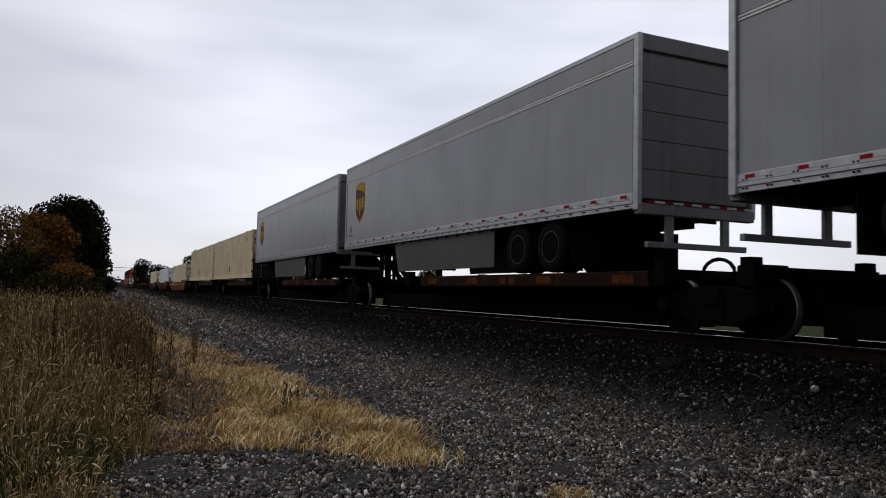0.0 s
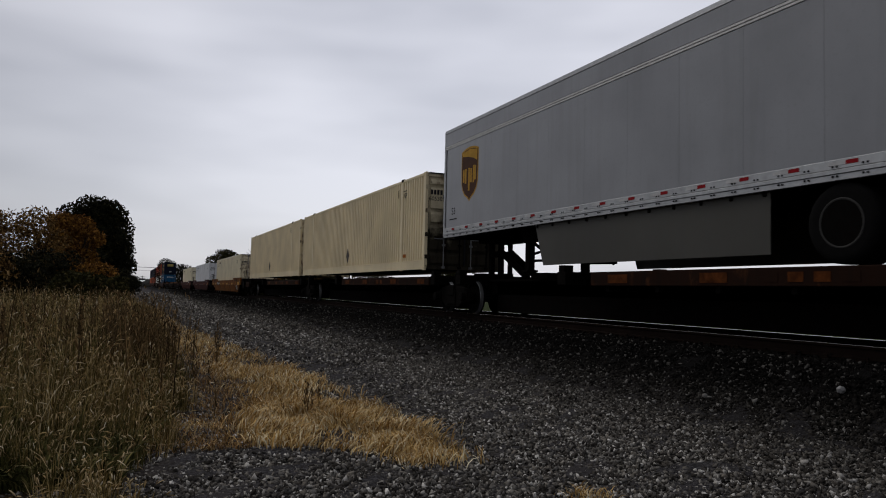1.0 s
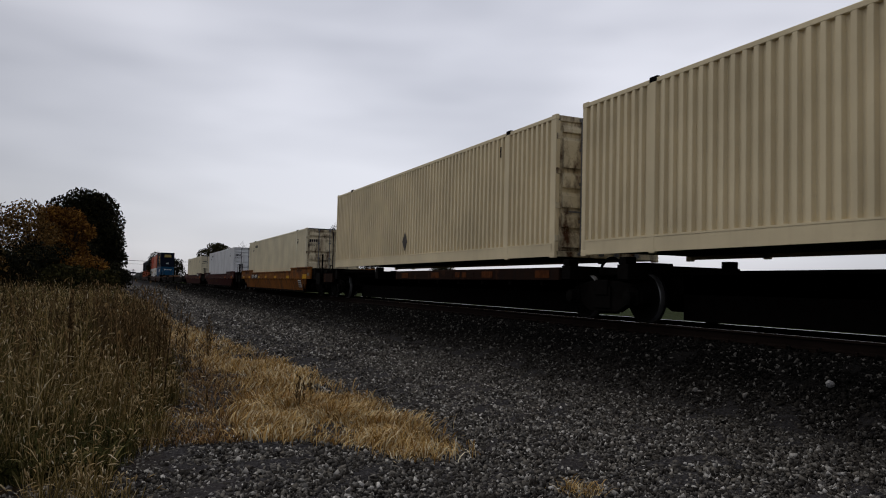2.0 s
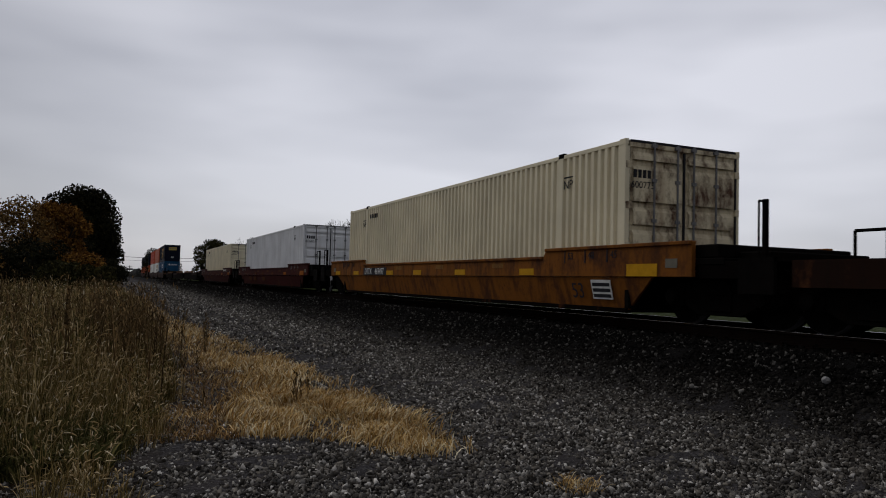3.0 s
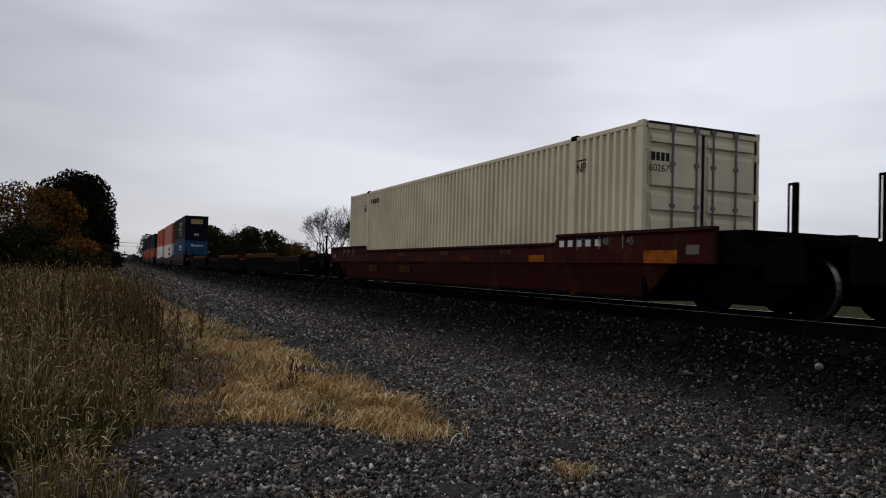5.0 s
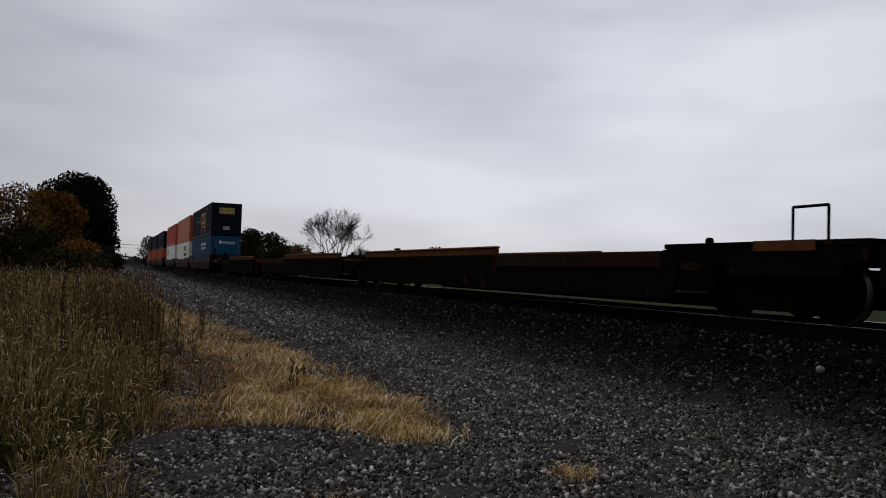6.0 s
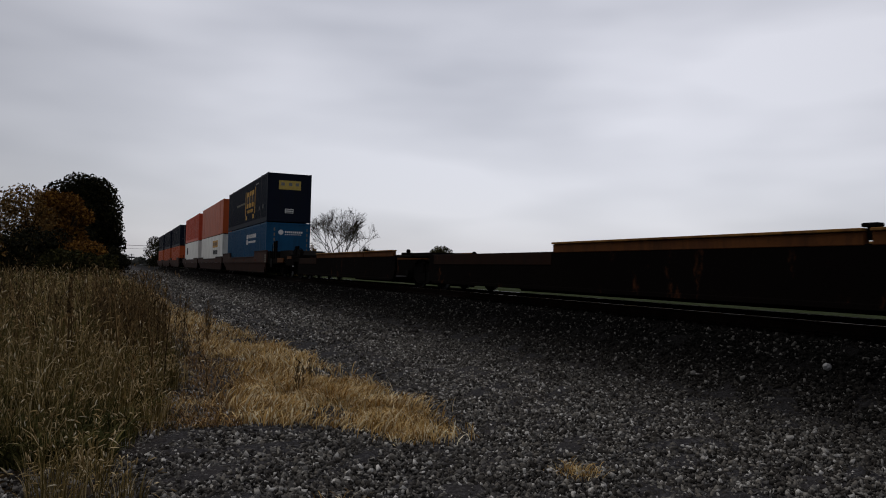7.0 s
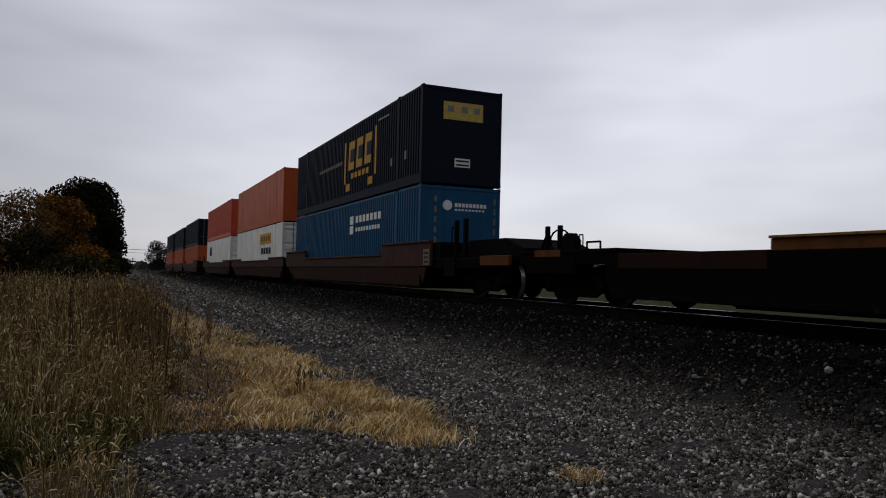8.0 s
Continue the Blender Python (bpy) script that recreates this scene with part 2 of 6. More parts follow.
# ---- ground, track and distance ----
def ground_mat():
    m = Mat("gravel_and_turf", 0.95)
    sep = m.n.new("ShaderNodeSeparateXYZ")
    m.l.new(m.co, sep.inputs[0])
    fine = m.noise(26, 8, None, 0.7)
    gravel = m.ramp(fine, ((0.32, (0.012, 0.0115, 0.012)), (0.52, (0.048, 0.045, 0.0465)), (0.74, (0.14, 0.134, 0.135))))
    gravel = m.mix(m.step(m.noise(0.55, 3), 0.45, 0.7, 0.5), gravel, (0.062, 0.053, 0.050))
    soil = m.ramp(m.noise(9, 6), ((0.3, (0.018, 0.013, 0.008)), (0.7, (0.07, 0.045, 0.022))))
    turf = m.ramp(m.noise(3, 7), ((0.3, (0.014, 0.021, 0.006)), (0.7, (0.042, 0.053, 0.015))))
    edge = m.n.new("ShaderNodeMath")
    edge.operation = "MULTIPLY_ADD"
    edge.inputs[1].default_value, edge.inputs[2].default_value = 1.6, -0.8
    m.l.new(m.noise(0.9, 4), edge.inputs[0])
    xs = m.n.new("ShaderNodeMath")
    m.l.new(sep.outputs[0], xs.inputs[0])
    m.l.new(edge.outputs[0], xs.inputs[1])
    c = m.mix(m.step(xs.outputs[0], 0.35, -0.5), gravel, soil)
    # darkens towards the track, to nearly black
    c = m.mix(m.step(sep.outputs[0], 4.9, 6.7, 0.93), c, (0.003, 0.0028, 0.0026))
    c = m.mix(m.step(xs.outputs[0], 13.6, 14.2), c, turf)
    return m.done(c, m.mul(fine, m.noise(60, 3)), 0.9, 0.05)


def ground_height(x, y):
    """The ballast bank of the track and the level land on both sides."""
    return np.interp(x, [-60, -4, 3.4, 5.9, 7.3, 12.4, 13.8, 17, 60], [0.1, 0.05, 0.0, 0.12, 0.66, 0.66, 0.1, 0.05, 0.0])


def sheet_mesh(name, xs, ys, height):
    X, Y = np.meshgrid(xs, ys, indexing="ij")
    co = np.stack([X, Y, height(X, Y)], -1).reshape(-1, 3)
    nx, ny = len(xs), len(ys)
    i = (np.arange(nx - 1)[:, None] * ny + np.arange(ny - 1)[None]).ravel()
    me = bpy.data.meshes.new(name)
    me.from_pydata(co.tolist(), [], np.stack([i, i + ny, i + ny + 1, i + 1], -1).tolist())
    me.polygons.foreach_set("use_smooth", [True] * len(me.polygons))
    return me


rng = np.random.default_rng(11)
xs = np.concatenate([[-2500, -900, -300, -120, -60, -30], np.arange(-16, 20, 0.25), [24, 30, 45, 80, 200, 600, 2500]])
ys = np.concatenate([[-2500, -600, -150, -60, -25], np.arange(-10, 30, 0.25), np.arange(30, 80, 1.0), [90, 110, 150, 220, 400, 900, 2500]])
ground = tagged(new("ground", sheet_mesh("ground", xs, ys, lambda X, Y: ground_height(X, Y) + rng.normal(0, 0.014, X.shape) * (np.abs(X) < 20))),
                "dark grey gravel bank with turf beyond the track", "ground", kind="structure")
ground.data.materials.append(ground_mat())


def loose_mesh(name, co, faces, material):
    """co: (n, k, 3) points of n pieces alike; faces: index rows of one piece."""
    n, k, _ = co.shape
    me = bpy.data.meshes.new(name)
    sizes = np.array([len(f) for f in faces])
    flat = np.concatenate([np.array(f) for f in faces])
    loops = (flat[None] + (np.arange(n) * k)[:, None]).ravel()
    totals = np.tile(sizes, n)
    me.vertices.add(n * k)
    me.vertices.foreach_set("co", co.astype(np.float32).ravel())
    me.loops.add(len(loops))
    me.loops.foreach_set("vertex_index", loops.astype(np.int32))
    me.polygons.add(len(totals))
    me.polygons.foreach_set("loop_start", np.concatenate([[0], np.cumsum(totals)[:-1]]).astype(np.int32))
    me.update(calc_edges=True)
    me.validate()
    me.materials.append(material)
    return me


def island_mat(name, stops, rough=0.9, grain=20.0, patchy=0.0, dark_from=0.0):
    """A colour of its own for each loose piece, with grain over it."""
    m = Mat(name, rough)
    geo = m.n.new("ShaderNodeNewGeometry")
    c = m.ramp(geo.outputs["Random Per Island"], stops)
    c = m.mix(m.step(m.noise(grain, 4), 0.35, 0.75, 0.6), c, tuple(v * 0.5 for v in stops[0][1]))
    if patchy:
        c = m.mix(m.step(m.noise(patchy, 3), 0.40, 0.70, 0.5), c, tuple(v * 1.3 for v in stops[0][1]))
    if dark_from:
        # stones get darker with x, starting at dark_from
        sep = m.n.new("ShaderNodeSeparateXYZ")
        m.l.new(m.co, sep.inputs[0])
        c = m.mix(m.step(sep.outputs[0], dark_from, dark_from + 2.4, 0.86), c, (0.008, 0.0065, 0.0055))
        # nearly black close to the rails, apart from a few paler chips
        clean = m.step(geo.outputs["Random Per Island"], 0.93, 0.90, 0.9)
        c = m.mix(m.mul(clean, m.step(sep.outputs[0], dark_from + 1.3, dark_from + 2.7)), c, (0.003, 0.0028, 0.0026))
    return m.done(c, m.noise(grain * 3, 3), 0.25, 0.01)


def turns(n):
    q = rng.normal(size=(n, 4))
    q /= np.linalg.norm(q, axis=1)[:, None]
    w, x, y, z = q.T
    return np.stack([1 - 2 * (y * y + z * z), 2 * (x * y - z * w), 2 * (x * z + y * w), 2 * (x * y + z * w), 1 - 2 * (x * x + z * z), 2 * (y * z - x * w),
                     2 * (x * z - y * w), 2 * (y * z + x * w), 1 - 2 * (x * x + y * y)], -1).reshape(n, 3, 3)


CUBE = np.array([(x, y, z) for x in (-1, 1) for y in (-1, 1) for z in (-1, 1)], float)
CUBE_FACES = [(0, 1, 3, 2), (4, 6, 7, 5), (0, 4, 5, 1), (2, 3, 7, 6), (0, 2, 6, 4), (1, 5, 7, 3)]


def stones(x, y, size):
    n = len(x)
    co = CUBE[None] * np.array([1.15, 0.85, 0.5]) * rng.uniform(0.5, 1.1, (n, 1, 3)) + rng.uniform(-0.55, 0.55, (n, 8, 3)) * np.array([1, 1, 0.6])
    co = co * (size[:, None, None] * 0.5)
    co = np.einsum("nij,nkj->nki", turns(n), co)
    base = np.stack([x, y, ground_height(x, y) + size * rng.uniform(-0.1, 0.45, n)], -1)
    return co + base[:, None, :]


def stone_field():
    out = []
    for x0, x1, y0, y1, per, lo, hi in ((-0.9, 7.6, 2.4, 7.5, 2200, 0.010, 0.040), (0.3, 7.6, 7.5, 13, 1250, 0.014, 0.042), (0.9, 7.6, 13, 22, 280, 0.03, 0.064),
                                        (1.6, 7.6, 22, 40, 110, 0.045, 0.085), (1.5, 7.6, 40, 75, 36, 0.08, 0.13), (1.4, 7.6, 75, 140, 11, 0.13, 0.22), (6.2, 7.9, 2.2, 30, 420, 0.025, 0.062), (4.6, 6.6, 2.4, 14, 560, 0.018, 0.046), (7.4, 11.0, 2.0, 26, 90, 0.03, 0.07)):
        n = int((x1 - x0) * (y1 - y0) * per)
        x, y = rng.uniform(x0, x1, n), rng.uniform(y0, y1, n)
        keep = (x > 0.15 + 0.5 * rng.random(n)) | (y < 6.5)
        # thinner under the dry grass and on the trodden strip beside it
        keep &= ~((x > 1.0) & (x < 2.3) & (y > 6.2) & (rng.random(n) < 0.75))
        keep &= ~((x > 2.6) & (x < 3.9) & (y > 9) & (rng.random(n) < 0.5))
        out.append(stones(x[keep], y[keep], lo + (hi - lo) * rng.random(keep.sum()) ** 1.8))
    return np.concatenate(out)


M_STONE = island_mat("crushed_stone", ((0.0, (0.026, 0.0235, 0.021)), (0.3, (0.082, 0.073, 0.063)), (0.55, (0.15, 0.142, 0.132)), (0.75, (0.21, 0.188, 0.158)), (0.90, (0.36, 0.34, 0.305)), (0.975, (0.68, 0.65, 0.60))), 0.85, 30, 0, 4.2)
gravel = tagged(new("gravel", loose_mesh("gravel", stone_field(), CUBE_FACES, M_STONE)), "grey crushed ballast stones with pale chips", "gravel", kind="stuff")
# one pale block lying on the bank
M_PALE = plain("pale_stone", (0.27, 0.265, 0.26), 0.8, 0, 0.3, 12)
bm = bmesh.new()
bmesh.ops.create_icosphere(bm, subdivisions=1, radius=0.075)
for v in bm.verts:
    v.co = Vector((v.co.x * 1.1, v.co.y * 0.7, v.co.z * 0.7)) * random.uniform(0.75, 1.2)
block = tagged(new("stone_block", mesh_of("stone_block", bm, M_PALE, 0.015)), "pale broken stone lying on the ballast", "stone")
block.matrix_basis = pose(6.75, 5.40, 0.50, 14, 10, 30)

# track
track = tagged(new("railway_track"), "single railway track, rusty rails on dark timber sleepers", "railway track", kind="structure")
RAILP = [(-0.07, 0), (-0.07, 0.018), (-0.012, 0.035), (-0.012, 0.125), (-0.036, 0.138), (-0.036, 0.168), (0.036, 0.168), (0.036, 0.138), (0.012, 0.125), (0.012, 0.035), (0.07, 0.018), (0.07, 0)]
for x in (TRACK - 0.755, TRACK + 0.755):
    bm = bmesh.new()
    a = [bm.verts.new((px, -60, RAIL - 0.172 + pz)) for px, pz in RAILP]
    b = [bm.verts.new((px, 900, RAIL - 0.172 + pz)) for px, pz in RAILP]
    for i in range(len(RAILP)):
        bm.faces.new((a[i], a[(i + 1) % len(RAILP)], b[(i + 1) % len(RAILP)], b[i]))
    rail = part("rail", bm, M_RAILRUST, track, at=(x, 0, 0))
    part("running_band", boxes((-0.030, 0.030, -60, 900, RAIL - 0.0035, RAIL)), M_RAILTOP, rail, "bright worn rail head")
SLEEPER = mesh_of("sleeper", boxes((-1.30, 1.30, -0.115, 0.115, -0.17, 0.0)), M_SLEEPER, 0.012)
PLATE = mesh_of("tie_plate", boxes((-0.17, 0.17, -0.09, 0.09, 0.0, 0.018), (-0.12, -0.09, -0.05, -0.02, 0.018, 0.05), (0.09, 0.12, 0.02, 0.05, 0.018, 0.05)), M_RAILRUST)
for k in range(130):
    y = -3 + k * 0.52 + random.uniform(-0.03, 0.03)
    s = put("sleeper", SLEEPER, track, (TRACK + random.uniform(-0.03, 0.03), y, RAIL - 0.19))
    if k < 80:
        for x in (-0.755, 0.755):
            put("tie_plate", PLATE, s, (x, 0, 0))
far = boxes(*[(-1.3, 1.3, y - 0.11, y + 0.11, -0.17, 0) for y in np.arange(65, 260, 0.52)])
tagged(part("sleepers", far, M_SLEEPER, track, at=(TRACK, 0, RAIL - 0.19)), kind="stuff")

# ---- plants ----
def blades(x, y, h, lean, width, z=None):
    """Curved strips; lean: how far the tip leans over, as a share of the height."""
    n = len(x)
    z = ground_height(x, y) if z is None else z
    a, f = rng.uniform(0, 2 * np.pi, n), rng.uniform(0, 2 * np.pi, n)
    way = np.stack([np.cos(a), np.sin(a), np.zeros(n)], -1) * (lean * h)[:, None]
    flat = np.stack([np.cos(f), np.sin(f), np.zeros(n)], -1)
    base = np.stack([x, y, z], -1)
    co = np.zeros((n, 7, 3))
    for k, (s, w) in enumerate(((0, 1.0), (0.4, 0.85), (0.75, 0.55))):
        p = base + way * s ** 2 + np.stack([np.zeros(n), np.zeros(n), h * (s - 0.25 * lean * s ** 2)], -1)
        co[:, 2 * k] = p - flat * (width * w / 2)[:, None]
        co[:, 2 * k + 1] = p + flat * (width * w / 2)[:, None]
    tip = base + way + np.stack([np.zeros(n), np.zeros(n), h * (1 - 0.45 * lean)], -1)
    co[:, 6] = tip
    return co, tip, way


BLADE_FACES = [(0, 1, 3, 2), (2, 3, 5, 4), (4, 5, 6)]


def arcs(x, y, length, lean, ang, width):
    """Arching strips that lean towards ang; gives the points, the tips and the way the tips point."""
    n = len(x)
    way = np.stack([np.cos(ang), np.sin(ang), np.zeros(n)], -1)
    f = ang + np.pi / 2 + rng.normal(0, 0.9, n)
    flat = np.stack([np.cos(f), np.sin(f), np.zeros(n)], -1)
    base = np.stack([x, y, ground_height(x, y) - 0.01], -1)
    up = np.array([0, 0, 1.0])
    co = np.zeros((n, 9, 3))
    for k, (q, w) in enumerate(((0, 0.8), (0.35, 1.0), (0.65, 0.85), (0.87, 0.55), (1.0, 0.0))):
        p = base + way * (length * lean * 0.85 * q ** 2)[:, None] + up * (length * (q - 0.5 * lean * q ** 3))[:, None]
        if k == 4:
            co[:, 8] = p
        else:
            co[:, 2 * k] = p - flat * (width * w / 2)[:, None]
            co[:, 2 * k + 1] = p + flat * (width * w / 2)[:, None]
    aim = way * (1.7 * lean)[:, None] + up * (1 - 1.5 * lean)[:, None]
    return co, co[:, 8].copy(), aim / np.linalg.norm(aim, axis=1)[:, None]


ARC_FACES = [(0, 1, 3, 2), (2, 3, 5, 4), (4, 5, 7, 6), (6, 7, 8)]


M_DRY = island_mat("dry_grass", ((0.0, (0.17, 0.092, 0.026)), (0.3, (0.54, 0.32, 0.10)), (0.6, (0.88, 0.63, 0.28)), (0.92, (0.96, 0.86, 0.60))), 0.8, 8, 1.6)
M_TALL = island_mat("autumn_grass", ((0.0, (0.05, 0.040, 0.014)), (0.4, (0.20, 0.142, 0.050)), (0.75, (0.48, 0.345, 0.128)), (1.0, (0.85, 0.68, 0.40))), 0.85, 6, 0.8)
M_HEAD = island_mat("seed_head", ((0.0, (0.20, 0.13, 0.055)), (0.55, (0.52, 0.37, 0.17)), (0.9, (0.78, 0.62, 0.38)), (1.0, (0.92, 0.84, 0.64))), 0.9, 10)
M_WEED = island_mat("dead_weed", ((0.0, (0.035, 0.024, 0.013)), (0.6, (0.15, 0.098, 0.044)), (1.0, (0.36, 0.23, 0.10))), 0.9, 6)
M_GREENW = island_mat("green_weed", ((0.0, (0.024, 0.028, 0.009)), (0.6, (0.078, 0.076, 0.024)), (1.0, (0.20, 0.165, 0.058))), 0.85, 6)


def verge_right(y):
    """The edge of the dry grass towards the track."""
    return np.interp(y, [5.3, 6.2, 7.2, 8.5, 11.4, 15.4, 20.5, 30, 60], [2.62, 2.70, 2.75, 2.72, 2.68, 2.45, 2.0, 1.65, 1.5])


def verge_left(y):
    return np.interp(y, [5.3, 5.8, 6.3, 6.6, 7.4, 9, 11, 14, 30, 60], [2.5, 2.15, 1.75, 1.15, 1.12, 1.42, 1.45, 1.2, 0.85, 0.5])


def dry_patch():
    out = []
    for y0, y1, n in ((5.3, 8.8, 15000), (8.8, 13, 6500), (13, 22, 4200), (22, 50, 3500)):
        y = rng.uniform(y0, y1, n * 2)
        clump = rng.normal(0, 0.12, n * 2)
        x = rng.uniform(0.4, 3.1, n * 2)
        lo, hi = verge_left(y) + clump, verge_right(y) + clump * 0.8
        keep = (x > lo) & (x < hi) & (np.sin(x * 3.1 + y * 1.7) + np.cos(y * 2.9 - x * 2.2) + rng.normal(0, 0.5, n * 2) > -1.25)
        x, y = x[keep][:n], y[keep][:n]
        patch = 0.5 + 0.5 * np.sin(x * 5.1 + 1.3 * np.sin(y * 3.7)) * np.cos(y * 4.3 + x)
        h = rng.uniform(0.06, 0.26, len(x)) * (0.45 + 0.8 * patch)
        bend = 2.0 * np.pi * (0.5 + 0.5 * np.sin(x * 2.3 + 1.1 * y)) + rng.normal(0, 1.0, len(x))
        out.append(arcs(x, y, h * 0.95, rng.uniform(0.35, 1.1, len(x)), bend, rng.uniform(0.0045, 0.012, len(x)) * np.interp(y, [5, 50], [1, 3.5]))[0])
    # two loose tufts on the gravel and sparse straws
    for cx, cy, n, r in ((2.98, 4.35, 260, 0.16), (1.25, 4.1, 90, 0.2), (0.75, 7.6, 350, 0.35), (2.2, 5.7, 500, 0.2)):
        x, y = rng.normal(cx, r * 0.5, n), rng.normal(cy, r * 0.5, n)
        out.append(arcs(x, y, rng.uniform(0.03, 0.13, n), rng.uniform(0.4, 1.0, n), rng.uniform(0, 2 * np.pi, n), rng.uniform(0.004, 0.009, n))[0])
    return np.concatenate(out)


tagged(new("dry_grass", loose_mesh("dry_grass", dry_patch(), ARC_FACES, M_DRY)), "golden dry grass along the gravel edge", "grass", kind="stuff")


TAIL_FACES = [(0, 1, 2), (0, 2, 3), (0, 3, 1), (1, 4, 5, 2), (2, 5, 6, 3), (3, 6, 4, 1), (4, 7, 5), (5, 7, 6), (6, 7, 4)]


def tails(tip, aim, length, thick):
    """Plump drooping seed tails that bend over at the end of a stem."""
    n = len(tip)
    u = np.cross(aim, rng.normal(size=(n, 3)))
    u /= np.linalg.norm(u, axis=1)[:, None]
    v = np.cross(aim, u)
    drop = np.array([0, 0, -1.0])
    co = np.zeros((n, 8, 3))
    co[:, 0] = tip
    for j, (q, w) in enumerate(((0.3, 1.0), (0.7, 0.8))):
        mid = tip + aim * (length * q)[:, None] + drop * (length * 0.3 * q * q)[:, None]
        for k in range(3):
            a = 2 * np.pi * k / 3
            co[:, 1 + 3 * j + k] = mid + (u * math.cos(a) + v * math.sin(a)) * (thick * w)[:, None]
    co[:, 7] = tip + aim * length[:, None] + drop * (length * 0.3)[:, None]
    return co


def stand_right(y):
    """The edge of the tall grass towards the gravel."""
    return np.interp(y, [4.4, 5.4, 6.0, 7.2, 10, 15, 26, 50], [0.0, 0.06, 0.10, 0.42, 0.72, 0.85, 0.95, 0.9])


def tall_stand():
    """Grass in tussocks: stems arch out from each, taller ones carry seed tails."""
    st, hd, gr = [], [], []
    for y0, y1, xa, tufts, per, hmin, hmax in ((4.5, 5.7, -0.40, 30, 22, 0.30, 0.78), (5.7, 7.2, -1.5, 110, 32, 0.32, 0.85), (7.2, 10, -3.6, 400, 34, 0.42, 1.02),
                                               (10, 15, -5.5, 560, 28, 0.55, 1.12), (15, 26, -8, 640, 24, 0.65, 1.2), (26, 50, -12, 560, 18, 0.75, 1.26)):
        cy = rng.uniform(y0, y1, tufts)
        right = stand_right(cy) + 0.12 * np.sin(cy * 3.1)
        cx = xa + (right - xa) * rng.random(tufts)
        near_edge = np.clip((right - cx) / 1.0, 0.0, 1.0)
        tall = (hmin + (hmax - hmin) * rng.random(tufts)) * (0.42 + 0.58 * near_edge)
        green = rng.random(tufts) < np.interp(np.sin(cx * 1.7 + 2) * np.cos(cy * 1.1), [-1, 0.2, 1], [0.08, 0.32, 0.80]) * (cy > 5.7)
        i = np.repeat(np.arange(tufts), per)
        n = len(i)
        out = rng.uniform(0, 2 * np.pi, n)
        r = np.interp(cy[i], [5, 30], [0.11, 0.30]) * np.sqrt(rng.random(n))
        x, y = cx[i] + r * np.cos(out), cy[i] + r * np.sin(out)
        length = tall[i] * rng.uniform(0.45, 1.08, n)
        lean = np.clip(rng.gamma(2.2, 0.15, n), 0.03, 1.05)
        width = rng.uniform(0.0025, 0.0065, n) * np.interp(y, [4, 50], [1, 6.0])
        co, tip, aim = arcs(x, y, length, lean, out + rng.normal(0, 0.5, n), width)
        st.append(co[~green[i]])
        gr.append(co[green[i]])
        pick = (rng.random(n) < 0.42) & (length > 0.45 * tall[i]) & ~(green[i] & (rng.random(n) < 0.6))
        m = pick.sum()
        grow = np.interp(y[pick], [4, 12, 50], [1, 1.5, 3.2])
        hd.append(tails(tip[pick], aim[pick], rng.uniform(0.035, 0.085, m) * grow, rng.uniform(0.0025, 0.0055, m) * grow))
    # a low dark tangle of leaves between the tussocks
    n = 9000
    y = 5.5 + 20 * rng.random(n) ** 1.5
    x = stand_right(y) - 0.05 - (0.4 + (y - 4.6) * 0.42) * rng.random(n)
    gr.append(arcs(x, y, rng.uniform(0.08, 0.34, n), rng.uniform(0.4, 1.0, n), rng.uniform(0, 2 * np.pi, n), rng.uniform(0.008, 0.024, n))[0])
    return np.concatenate(st), np.concatenate(hd), np.concatenate(gr)


st, hd, gr = tall_stand()
tagged(new("tall_grass", loose_mesh("tall_grass", st, ARC_FACES, M_TALL)), "tall brown autumn grass beside the gravel", "grass", kind="stuff")
tagged(new("grass_seed_heads", loose_mesh("grass_seed_heads", hd, TAIL_FACES, M_HEAD)), "pale drooping seed heads on tall grass", "grass", kind="stuff")
tagged(new("green_weeds", loose_mesh("green_weeds", gr, ARC_FACES, M_GREENW)), "olive green weeds among the tall grass", "weeds", kind="stuff")


def russet_litter():
    """Short russet grass and dead matter between the tall stand and the gold grass."""
    n = 15000
    y = 6.5 + 14 * rng.random(n) ** 1.5
    lo, hi = stand_right(y) - 0.35, np.interp(y, [6.5, 7.2, 9, 12, 21], [1.0, 1.35, 1.75, 1.9, 1.8])
    x = lo + (hi - lo) * rng.random(n) ** 1.25
    keep = np.sin(x * 6.1 + y * 2.3) * np.cos(y * 3.1 - x * 2.0) + rng.normal(0, 0.45, n) > -0.45
    x, y = x[keep], y[keep]
    n = len(x)
    return arcs(x, y, rng.uniform(0.03, 0.15, n), rng.uniform(0.35, 1.05, n), rng.uniform(0, 2 * np.pi, n), rng.uniform(0.004, 0.010, n))[0]


M_RUSSET = island_mat("russet_grass", ((0.0, (0.10, 0.055, 0.024)), (0.4, (0.30, 0.165, 0.062)), (0.75, (0.54, 0.33, 0.13)), (1.0, (0.82, 0.62, 0.32))), 0.85, 8, 1.2)
tagged(new("russet_grass", loose_mesh("russet_grass", russet_litter(), ARC_FACES, M_RUSSET)), "short russet grass and litter on bare soil", "grass", kind="stuff")


